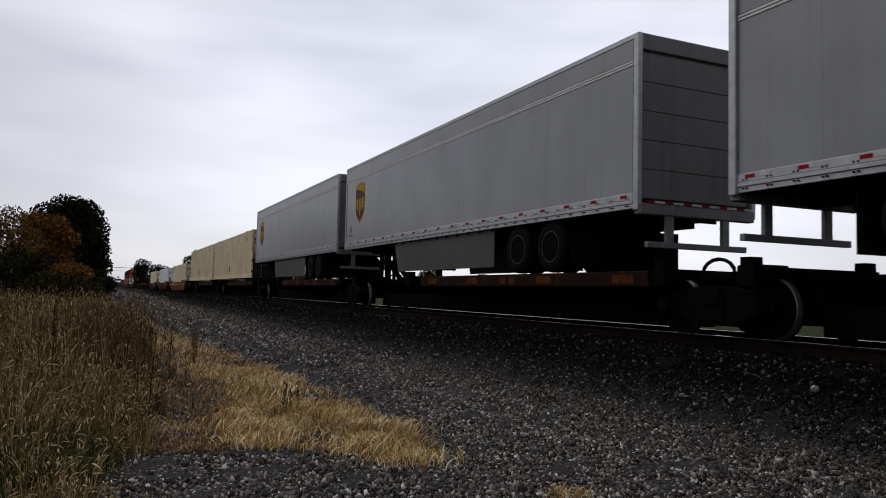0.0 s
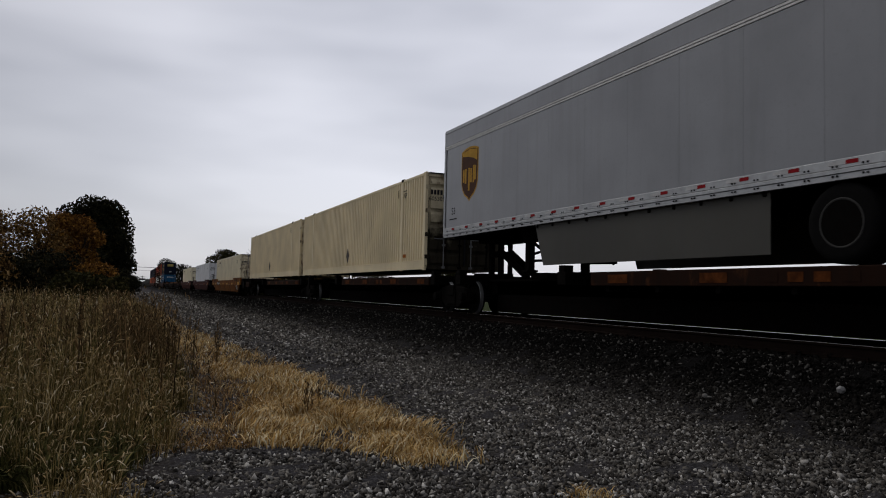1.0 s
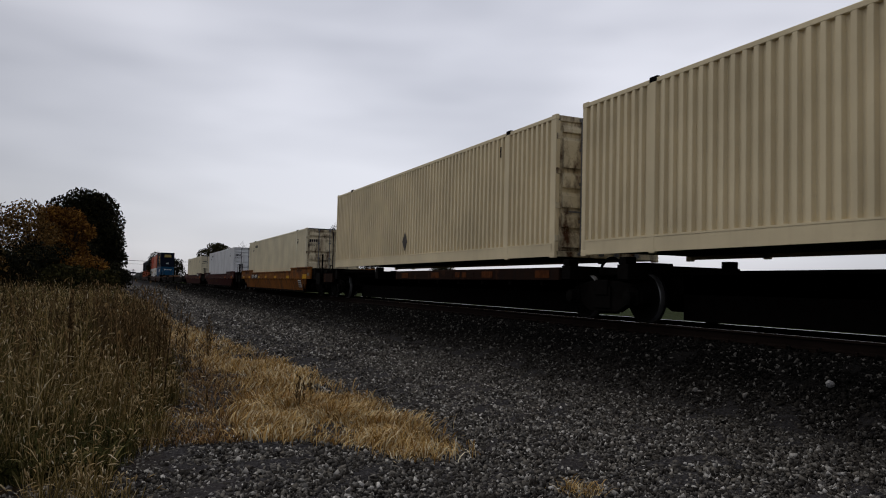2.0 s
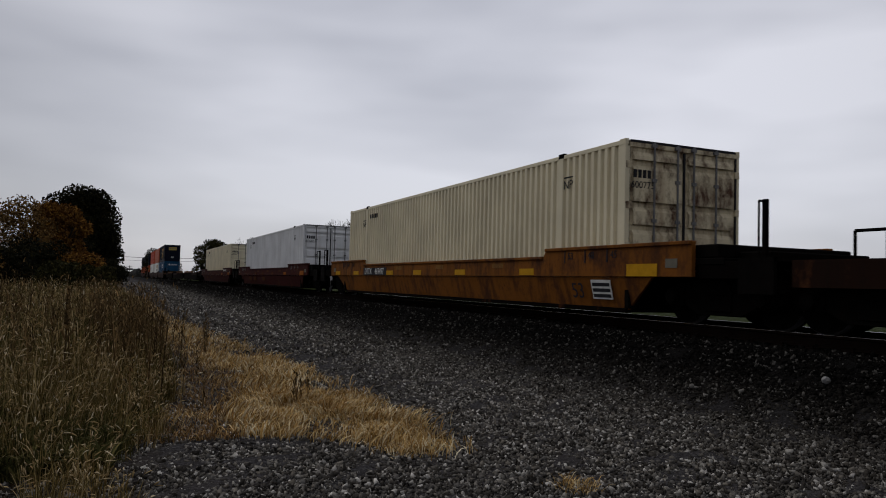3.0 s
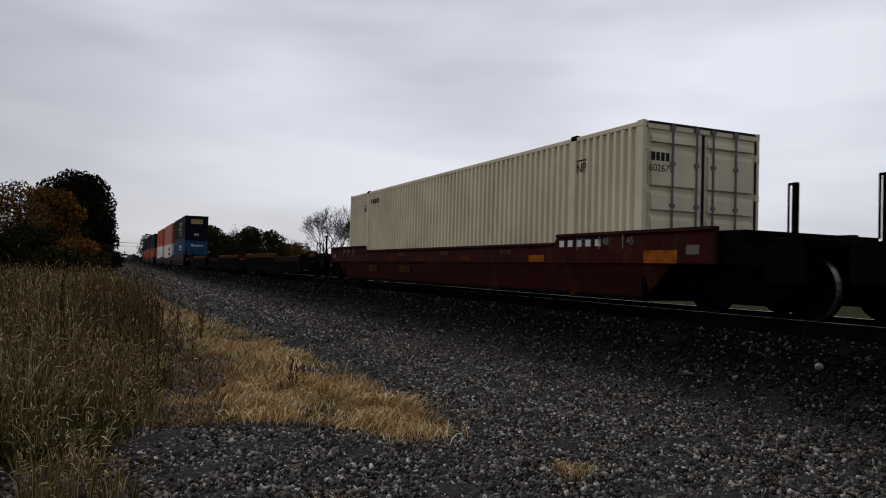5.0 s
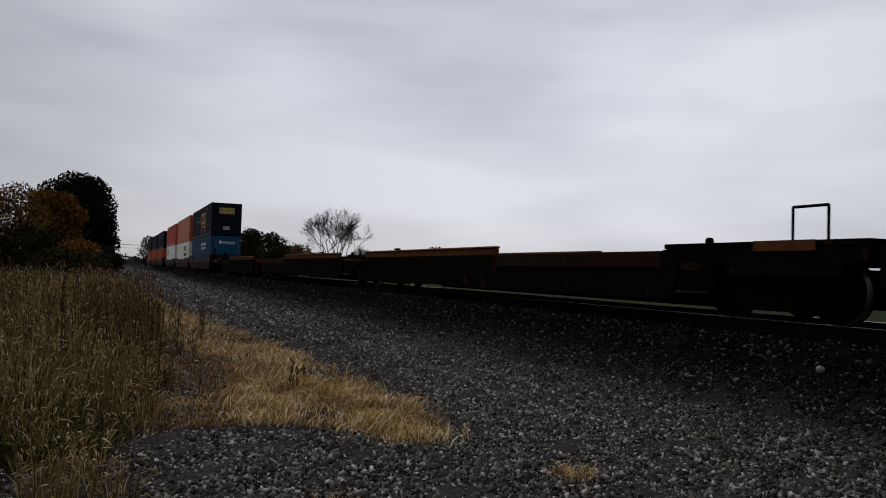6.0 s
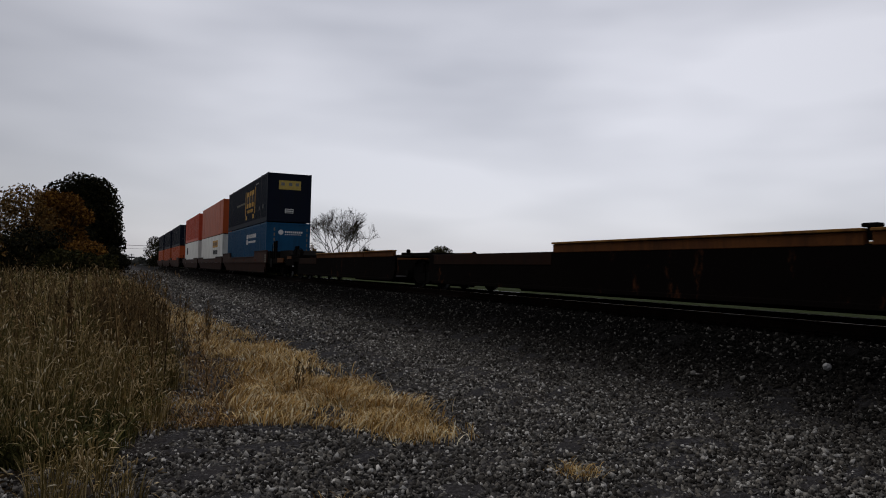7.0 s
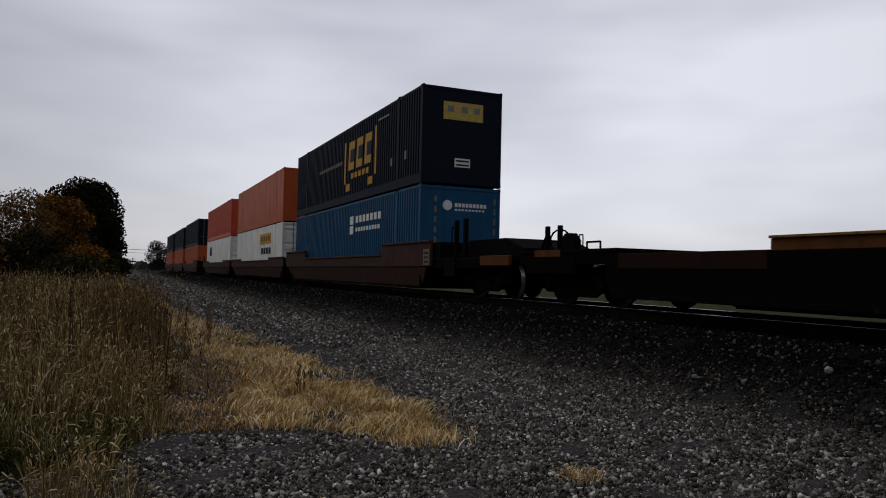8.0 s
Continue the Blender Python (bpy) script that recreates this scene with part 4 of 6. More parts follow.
def container(name, label, u, z, paint_side, paint_end=None, doors=True, smooth_side=False, group="containers on the train",
              length=L53, posts=True, rib=RIB, header=False):
    c = train_thing(name, label, "shipping container", group, u, z)
    hw, h = W53 / 2, H96
    paint_end = paint_end or paint_side
    inset = 2.0
    # side sheets between the posts
    spans = [(0.12, length - 0.12)] if not posts else [(0.12, inset - 0.07), (inset + 0.07, length - inset - 0.07), (length - inset + 0.07, length - 0.12)]
    for side in (-1, 1):
        for a, b in spans:
            if smooth_side:
                bm = boxes((-hw + 0.012, -hw + 0.05, a, b, 0.30, h - 0.10))
                y = a + 0.6
                while y < b - 0.1:
                    box(bm, -hw + 0.006, -hw + 0.013, y, y + 0.05, 0.30, h - 0.10)
                    y += 1.22
            else:
                bm = corrugated(a, b, 0.28, h - 0.09, -hw + 0.004, 0.052, rib)
            ob = part("side_panel", bm, paint_side, c)
            if side > 0:
                ob.rotation_euler = (0, 0, math.pi)
                ob.location = (0, length, 0)
                if posts and not smooth_side:
                    ob.location = (0, length, 0)
    # rails, posts and castings
    for s in (-1, 1):
        x0, x1 = sorted((s * hw, s * (hw - 0.07)))
        part("bottom_rail", boxes((x0, x1, 0.1, length - 0.1, 0.03, 0.29), (x0 - 0.006, x1 + 0.006, 0.1, length - 0.1, 0.27, 0.30)), paint_side, c)
        part("top_rail", boxes((x0, x1, 0.1, length - 0.1, h - 0.10, h - 0.02)), paint_side, c, bevel=0.008)
        for y in (0.0, length - 0.13):
            part("corner_post", boxes((x0, x1 + (0.03 if s < 0 else 0), y, y + 0.13, 0.05, h - 0.02)), paint_side, c, bevel=0.01)
        if posts:
            for y in (inset, length - inset):
                part("side_post", boxes((x0 - (0.004 if s < 0 else 0), x1 + (0.004 if s > 0 else 0), y - 0.075, y + 0.075, 0.0, h - 0.01)), paint_side, c, bevel=0.012)
                part("lifting_casting", boxes((x0 - 0.005, x1 + 0.005, y - 0.10, y + 0.10, h - 0.09, h + 0.015)), M_STEEL, c, "worn black corner casting", bevel=0.012)
        for y in (0.0, length - 0.17):
            part("corner_casting", boxes((x0 - 0.004, x1 + 0.004, y - 0.004, y + 0.174, 0.0, 0.12)), paint_side, c, bevel=0.01)
            part("corner_casting", boxes((x0 - 0.004, x1 + 0.004, y - 0.004, y + 0.174, h - 0.11, h)), paint_side, c, bevel=0.01)
    part("roof", boxes((-hw + 0.03, hw - 0.03, 0.06, length - 0.06, h - 0.06, h - 0.03)), paint_side, c)
    part("floor_pan", boxes((-hw + 0.05, hw - 0.05, 0.06, length - 0.06, 0.10, 0.18)), M_STEEL, c)
    # trailing end wall
    part("end_wall", boxes((-hw + 0.06, hw - 0.06, length - 0.10, length - 0.04, 0.12, h - 0.08)), paint_side, c)
    if doors:
        part("door_header", boxes((-hw + 0.04, hw - 0.04, 0.0, 0.10, h - 0.14, h - 0.02)), paint_end, c, bevel=0.01)
        if header:
            part("header_seal", boxes((-hw + 0.10, hw - 0.10, -0.006, 0.004, h - 0.055, h - 0.012)), M_BLACKMARK, c, "black weather strip")
            for sx in (-hw + 0.085, hw - 0.085):
                part("side_seal", boxes((sx - 0.014, sx + 0.014, 0.002, 0.05, 0.14, h - 0.10)), M_BLACKMARK, c)
        part("door_sill", boxes((-hw + 0.04, hw - 0.04, 0.0, 0.12, 0.03, 0.15)), paint_end, c, bevel=0.01)
        for x0, x1 in ((-hw + 0.10, -0.02), (0.02, hw - 0.10)):
            leaf = part("door", boxes((x0, x1, 0.03, 0.08, 0.16, h - 0.14)), paint_end, c)
            door_panels(leaf, x0, x1, paint_end)
            for f in (0.42, 0.86) if x0 < 0 else (0.14, 0.58):
                x = x0 + (x1 - x0) * f
                bm = tube(bmesh.new(), (x, -0.035, 0.06), (x, -0.035, h - 0.04), 0.02, seg=8)
                for zz in (0.10, 0.75, 1.5, 2.2, h - 0.09):
                    box(bm, x - 0.05, x + 0.05, -0.05, 0.0, zz - 0.03, zz + 0.03)
                box(bm, x - 0.30 if x0 < 0 else x, x if x0 < 0 else x + 0.30, -0.055, -0.035, 0.92, 0.95)
                part("lock_rod", bm, M_STEEL if paint_end is M_SOOTDOOR and f > 0.5 else M_GALV, leaf)
            xh = x0 - 0.04 if x0 < 0 else x1 + 0.04
            for zz in (0.4, 1.05, 1.75, 2.45):
                part("hinge", boxes((xh - 0.05, xh + 0.05, -0.012, 0.03, zz - 0.06, zz + 0.06)), paint_end, leaf, bevel=0.006)
        part("door_gasket", boxes((-0.018, 0.018, 0.0, 0.06, 0.16, h - 0.15)), M_BLACKMARK, c)
    else:
        part("end_wall", boxes((-hw + 0.06, hw - 0.06, 0.02, 0.08, 0.14, h - 0.12)), paint_end, c)
        part("end_sill", boxes((-hw + 0.05, hw - 0.05, 0.0, 0.09, 0.03, 0.14)), paint_end, c, bevel=0.01)
        part("end_header", boxes((-hw + 0.05, hw - 0.05, 0.0, 0.09, h - 0.12, h - 0.02)), paint_end, c, bevel=0.01)
    return c


def end_mark(c, text, size, x, z, material=M_BLACKMARK, y=-0.026):
    lettering("lettering", text, size, c, (x, y, z), NEAREND, material)


def side_bar(c, y0, y1, z0, z1, material, name="marking", out=0.004, hw=W53 / 2):
    """A flat marking on the camera's side."""
    part(name, boxes((-hw - out, -hw + 0.006, y0, y1, z0, z1)), material, c)


def side_poly(c, pts, material, name, out, hw=W53 / 2, label=""):
    part(name, prism(bmesh.new(), pts, -hw - out, -hw + 0.006), material, c, label)


# ---- road trailers carried on the train ----
TYRE = mesh_of("tyre", lathe(bmesh.new(), [(-0.13, 0.30), (-0.14, 0.40), (-0.12, 0.48), (-0.08, 0.505), (0.08, 0.505), (0.12, 0.48), (0.14, 0.40), (0.13, 0.30)], seg=28), M_TYRE, smooth=True)
RIM = mesh_of("rim", lathe(bmesh.new(), [(-0.135, 0.285), (-0.135, 0.31), (-0.10, 0.31), (-0.04, 0.25), (-0.04, 0.13), (-0.12, 0.11), (-0.12, 0.02)], seg=24), M_WHEEL)
RIM_EDGE = mesh_of("rim_edge", lathe(bmesh.new(), [(-0.137, 0.285), (-0.142, 0.30), (-0.137, 0.312)], seg=28, caps=False), M_RIMEDGE)


def shield(c, y, z, s, hw):
    """The tall emblem: an outline with a rounded foot, gold over brown."""
    def outline(k):
        pts = [(-0.5, 0.62), (-0.5, 0.1)]
        pts += [(-0.5 + 0.5 * (1 - math.cos(a)), -0.1 - 0.52 * math.sin(a)) for a in (0.25, 0.6, 1.0, 1.35)]
        pts += [(0.0, -0.70)]
        pts += [(0.5 - 0.5 * (1 - math.cos(a)), -0.1 - 0.52 * math.sin(a)) for a in (1.35, 1.0, 0.6, 0.25)]
        pts += [(0.5, 0.1), (0.5, 0.62), (0.25, 0.69), (0, 0.71), (-0.25, 0.69)]
        return [(y + a * s * k, z + b * s * k) for a, b in pts]
    side_poly(c, outline(1.0), M_GOLD, "emblem", 0.004, hw, "gold and brown shield emblem")
    side_poly(c, outline(0.93), M_BROWN, "emblem_field", 0.006, hw)
    crown = [(-0.44, 0.30), (-0.44, 0.58), (0, 0.65), (0.44, 0.58), (0.44, 0.50), (0.1, 0.46), (-0.25, 0.38)]
    side_poly(c, [(y + a * s, z + b * s) for a, b in crown], M_GOLD, "emblem_crown", 0.008, hw)
    for a0, a1, b0, b1 in ((0.18, 0.27, -0.22, 0.16), (0.30, 0.39, -0.18, 0.16), (-0.02, 0.07, -0.42, 0.16), (-0.14, -0.05, -0.22, 0.14), (-0.38, -0.29, -0.18, 0.18), (-0.28, -0.20, -0.24, 0.20)):
        side_poly(c, [(y + a0 * s, z + b0 * s), (y + a1 * s, z + b0 * s), (y + a1 * s, z + b1 * s), (y + a0 * s, z + b1 * s)], M_GOLD, "emblem_bar", 0.008, hw)


def trailer(label, u, turn=0):
    """A box trailer, its doors at y = 0 and its nose at the other end."""
    L, hw = L53, W53 / 2
    c = train_thing("semi_trailer", label, "semi trailer", "trailers on the train", u, 0.98, turn)
    b, t = 1.05, 3.98
    y = 0.10
    for s in (-1, 1):
        x0, x1 = sorted((s * hw, s * (hw - 0.04)))
        panels, k = [], 0.12
        while k < L - 0.2:
            n = min(k + 1.32, L - 0.1)
            o = part("side_panel", boxes((x0, x1, k + 0.002, n - 0.002, b + 0.24, t - 0.545)), M_TRAILER, c)
            k = n
        part("upper_panel", boxes((x0, x1, 0.12, L - 0.1, t - 0.44, t - 0.10)), M_TRAILER, c)
        for zz in (t - 0.545, t - 0.495):
            part("moulding", boxes((x0 - 0.012, x1 + 0.012, 0.12, L - 0.1, zz + 0.004, zz + 0.040)), M_MOULD, c, bevel=0.004)
        part("top_rail", boxes((x0 - 0.010, x1 + 0.010, 0.05, L - 0.04, t - 0.10, t)), M_ALU, c, bevel=0.012)
        rail = part("bottom_rail", boxes((x0 - 0.012, x1 + 0.012, 0.1, L - 0.06, b + 0.12, b + 0.24), (x0 - 0.02, x1 + 0.02, 0.1, L - 0.06, b + 0.06, b + 0.115), (x0 - 0.006, x1, 0.1, L - 0.06, b - 0.02, b + 0.06)), M_ALU, c, bevel=0.006)
        if (s < 0) == (turn == 0):
            xo = x0 if s < 0 else x1 + 0.024
            k = 0.25
            while k < L - 0.3:
                part("reflector", boxes((xo - 0.016, xo - 0.008, k, k + 0.17, b + 0.165, b + 0.215)), M_TAPE_RED, rail)
                part("reflector", boxes((xo - 0.016, xo - 0.008, k + 0.17, k + 0.42, b + 0.165, b + 0.215)), M_TAPE_WHITE, rail)
                k += 0.84
            bm = bmesh.new()
            k = 0.2
            while k < L - 0.2:
                for zz in (b + 0.02, b + 0.14):
                    box(bm, xo - 0.020, xo - 0.004, k, k + 0.022, zz, zz + 0.022)
                    box(bm, xo - 0.020, xo - 0.004, k + 0.06, k + 0.082, zz, zz + 0.022)
                k += 0.41
            tagged(part("rivets", bm, M_STEEL, rail), kind="stuff")
        part("nose_post", boxes((x0 - 0.006, x1 + 0.02, L - 0.10, L, b, t - 0.02)), M_ALU, c, bevel=0.015)
        part("rear_post", boxes((x0 - 0.008, x1 + 0.05, -0.02, 0.11, b - 0.05, t)), M_ALU, c, bevel=0.012)
    part("roof", boxes((-hw + 0.02, hw - 0.02, 0.05, L - 0.04, t - 0.05, t - 0.015)), M_ALU, c)
    part("floor", boxes((-hw + 0.04, hw - 0.04, 0.05, L - 0.04, b + 0.02, b + 0.13)), M_STEEL, c)
    part("nose_wall", boxes((-hw + 0.05, hw - 0.05, L - 0.06, L - 0.012, b, t - 0.03)), M_TRAILER, c)
    # roll-up door in the leading end
    door = part("roll_up_door", boxes((-hw + 0.11, hw - 0.11, 0.055, 0.075, b + 0.15, t - 0.25)), M_DOORGREY, c, "grimy grey roll-up door")
    for k in range(5):
        z0 = b + 0.16 + k * 0.49
        part("door_slat", boxes((-hw + 0.12, hw - 0.12, 0.02, 0.058, z0, z0 + 0.48)), M_DOORGREY, door, bevel=0.006)
    part("door_header", boxes((-hw + 0.05, hw - 0.05, -0.015, 0.09, t - 0.28, t - 0.005)), M_DOORGREY, c, bevel=0.01)
    part("rear_sill", boxes((-hw + 0.02, hw - 0.02, -0.06, 0.10, b - 0.12, b + 0.07)), M_GALV, c, bevel=0.015)
    for k in range(6):
        x = -hw + 0.15 + k * 0.40
        part("reflector", boxes((x, x + 0.16, -0.068, -0.055, b + 0.075, b + 0.115)), M_TAPE_RED, c)
        part("reflector", boxes((x + 0.16, x + 0.38, -0.068, -0.055, b + 0.075, b + 0.115)), M_TAPE_WHITE, c)
    guard = part("rear_guard", boxes((-1.1, 1.1, -0.05, 0.05, b - 0.66, b - 0.56)), M_GALV, c, bevel=0.01)
    for x in (-0.62, 0.62):
        part("guard_upright", boxes((x - 0.08, x + 0.08, -0.04, 0.04, b - 0.57, b - 0.06)), M_GALV, guard, bevel=0.01)
    # running gear
    for x in (-0.45, 0.45):
        part("slider_rail", boxes((x - 0.06, x + 0.06, 0.6, 5.2, b - 0.22, b + 0.03)), M_STEEL, c)
    for ya in (2.62, 3.88):
        part("axle", tube(bmesh.new(), (-1.1, ya, 0.51), (1.1, ya, 0.51), 0.065), M_STEEL, c)
        for x in (-1.13, -0.80, 0.80, 1.13):
            w = put("tyre", TYRE, c, (x, ya, 0.515))
            r = put("rim", RIM, w)
            put("rim_edge", RIM_EDGE, w)
            if x > 0:
                w.rotation_euler = (0, 0, math.pi)
    for x in (-0.97, 0.97):
        part("mud_flap", boxes((x - 0.3, x + 0.3, 1.85, 1.865, 0.12, 0.85)), M_TYRE, c)
    for k in np.arange(0.8, 15.5, 0.61):
        part("cross_member", boxes((-hw + 0.06, hw - 0.06, k, k + 0.05, b - 0.08, b + 0.02)), M_STEEL, c)
    rake = [(5.0, 0.17), (5.0, b - 0.01), (11.3, b - 0.01), (10.95, 0.17)]
    part("side_skirt", prism(bmesh.new(), rake, -hw + 0.08, -hw + 0.10), M_SKIRT, c, "dull grey side skirt panel", bevel=0.004)
    part("side_skirt", prism(bmesh.new(), rake, hw - 0.10, hw - 0.08), M_SKIRT, c, bevel=0.004)
    for x in (-0.75, 0.75):
        part("landing_leg", boxes((x - 0.08, x + 0.08, 12.22, 12.40, 0.10, b)), M_STEEL, c, bevel=0.012)
        part("leg_gusset", prism(bmesh.new(), [(11.85, b), (12.72, b), (12.46, b - 0.32), (12.16, b - 0.32)], x - 0.05, x + 0.05), M_STEEL, c, bevel=0.008)
        part("leg_foot", boxes((x - 0.14, x + 0.14, 12.17, 12.45, 0.06, 0.11)), M_STEEL, c, bevel=0.01)
        part("leg_brace", tube(bmesh.new(), (x, 12.2, b - 0.30), (x, 11.2, 0.28), 0.035), M_STEEL, c)
        part("leg_brace", tube(bmesh.new(), (x, 12.2, 0.32), (x, 11.1, 0.30), 0.03), M_STEEL, c)
    part("leg_brace", tube(bmesh.new(), (-0.75, 12.3, 0.45), (0.75, 12.3, 0.95), 0.03), M_STEEL, c)
    part("coupler_plate", boxes((-0.6, 0.6, 13.6, 15.6, b - 0.05, b + 0.02), (-0.08, 0.08, 14.9, 15.06, b - 0.16, b - 0.04)), M_STEEL, c)
    shield(c, L - 1.65, b + 1.53, 1.0, hw)
    lettering("lettering", "53", 0.26, c, (-hw - 0.003, L - 0.68, b + 0.58), SIDE, M_BLACKMARK)
    side_bar(c, L - 0.90, L - 0.44, b + 0.44, b + 0.47, M_BLACKMARK, "small_print")
    return c


# ---- wagons ----
def spine_unit(u0, u1, hitch=None, first=False, last=False):
    """One platform of an articulated spine car, between bogies at u0 and u1."""
    n = u1 - u0
    c = train_thing("spine_car", "rusty dark spine car platform between bogies", "railway wagon", "spine cars", u0)
    part("centre_sill", boxes((-0.33, 0.33, 1.3, n - 1.3, 0.07, 0.88), (-0.33, 0.33, 0.3, n - 0.3, 0.5, 0.88), (-0.42, 0.42, 0.3, n - 0.3, 0.84, 0.90)), M_STEEL, c, bevel=0.01)
    deck = part("wheel_deck", boxes((-1.28, 1.28, 1.1, 10.4, 0.90, 0.97)), M_SPINE, c, bevel=0.006)
    for s in (-1, 1):
        x0, x1 = sorted((s * 1.30, s * 1.22))
        part("side_beam", boxes((x0, x1, 1.1, 10.4, 0.72, 0.975)), M_SPINE, c, bevel=0.012)
        k = 1.8
        while k < 10.2:
            part("outrigger", boxes((min(s * 0.3, s * 1.24), max(s * 0.3, s * 1.24), k, k + 0.09, 0.62, 0.90)), M_STEEL, c)
            k += 1.35
    for k, (a, m) in enumerate(((1.45, M_DIRTYORANGE), (3.9, M_DIRTYORANGE), (7.0, M_DIRTYORANGE), (9.3, M_DIRTYORANGE))):
        part("reflector", boxes((-1.306, -1.298, a, a + 0.55, 0.77, 0.92)), m, c)
    for a in (4.9, 5.3, 5.7, 6.1):
        part("marking", boxes((-1.306, -1.298, a, a + 0.24, 0.78, 0.91)), M_DIRTYORANGE if a in (5.3, 5.7) else M_SPINE, c)
    for y in (0.75, n - 1.0, n - 6.0):
        part("cross_beam", boxes((-1.27, 1.27, y, y + 0.3, 0.74, 1.0), (-1.27, -1.05, y + 0.05, y + 0.25, 1.0, 1.13), (1.05, 1.27, y + 0.05, y + 0.25, 1.0, 1.13)), M_STEEL, c, bevel=0.008)
    if hitch:
        h = part("hitch", boxes((-0.45, 0.45, hitch - 0.05, hitch + 0.95, 1.88, 1.97)), M_STEEL, c, "black folding trailer hitch", bevel=0.02)
        for x in (-0.14, 0.14):
            part("hitch_post", boxes((x - 0.06, x + 0.06, hitch + 0.66, hitch + 0.82, 0.9, 1.9)), M_STEEL, h, bevel=0.012)
            part("hitch_post", boxes((x - 0.05, x + 0.05, hitch + 0.16, hitch + 0.28, 0.9, 1.9)), M_STEEL, h, bevel=0.012)
            part("cross_piece", boxes((x - 0.05, x + 0.05, hitch + 0.18, hitch + 0.8, 1.50, 1.66)), M_STEEL, h, bevel=0.012)
            part("strut", tube(bmesh.new(), (x, hitch + 0.2, 1.64), (x, hitch - 1.2, 0.95), 0.085, seg=8), M_STEEL, h)
        part("deck_box", boxes((-0.6, 0.1, hitch - 2.9, hitch - 2.2, 0.9, 1.03)), M_STEEL, c, bevel=0.02)
    part("end_cover", boxes((-0.7, 0.7, -0.65, 0.65, 0.82, 0.96), (-0.3, 0.3, -0.25, 0.25, 0.96, 1.08)), M_STEEL, c, bevel=0.03)
    bm = bmesh.new()
    for k in range(8):
        a, e = math.pi * k / 8, math.pi * (k + 1) / 8
        tube(bm, (-0.75, 0.15 + 0.32 * math.cos(a), 0.93 + 0.22 * math.sin(a)), (-0.75, 0.15 + 0.32 * math.cos(e), 0.93 + 0.22 * math.sin(e)), 0.03, seg=6)
    part("air_hose", bm, M_TYRE, c)
    bogie(c, 0.0)
    if last:
        bogie(c, n)
        part("end_platform", boxes((-1.3, 1.3, n - 0.4, n + 1.0, 0.86, 0.95), (-1.3, -1.22, n - 0.4, n + 1.0, 0.60, 0.95)), M_SPINE, c)
        hoop = bmesh.new()
        for p0, p1 in (((-1.26, n - 0.25, 0.94), (-1.26, n - 0.25, 1.28)), ((-1.26, n + 0.15, 0.94), (-1.26, n + 0.15, 1.28)), ((-1.26, n - 0.25, 1.28), (-1.26, n + 0.15, 1.28))):
            tube(hoop, p0, p1, 0.02, seg=6)
        part("hoop_rail", hoop, M_STEEL, c)
        part("coupler", boxes((-0.16, 0.16, n + 0.6, n + 1.7, 0.62, 0.88)), M_STEEL, c, bevel=0.03)
    return c


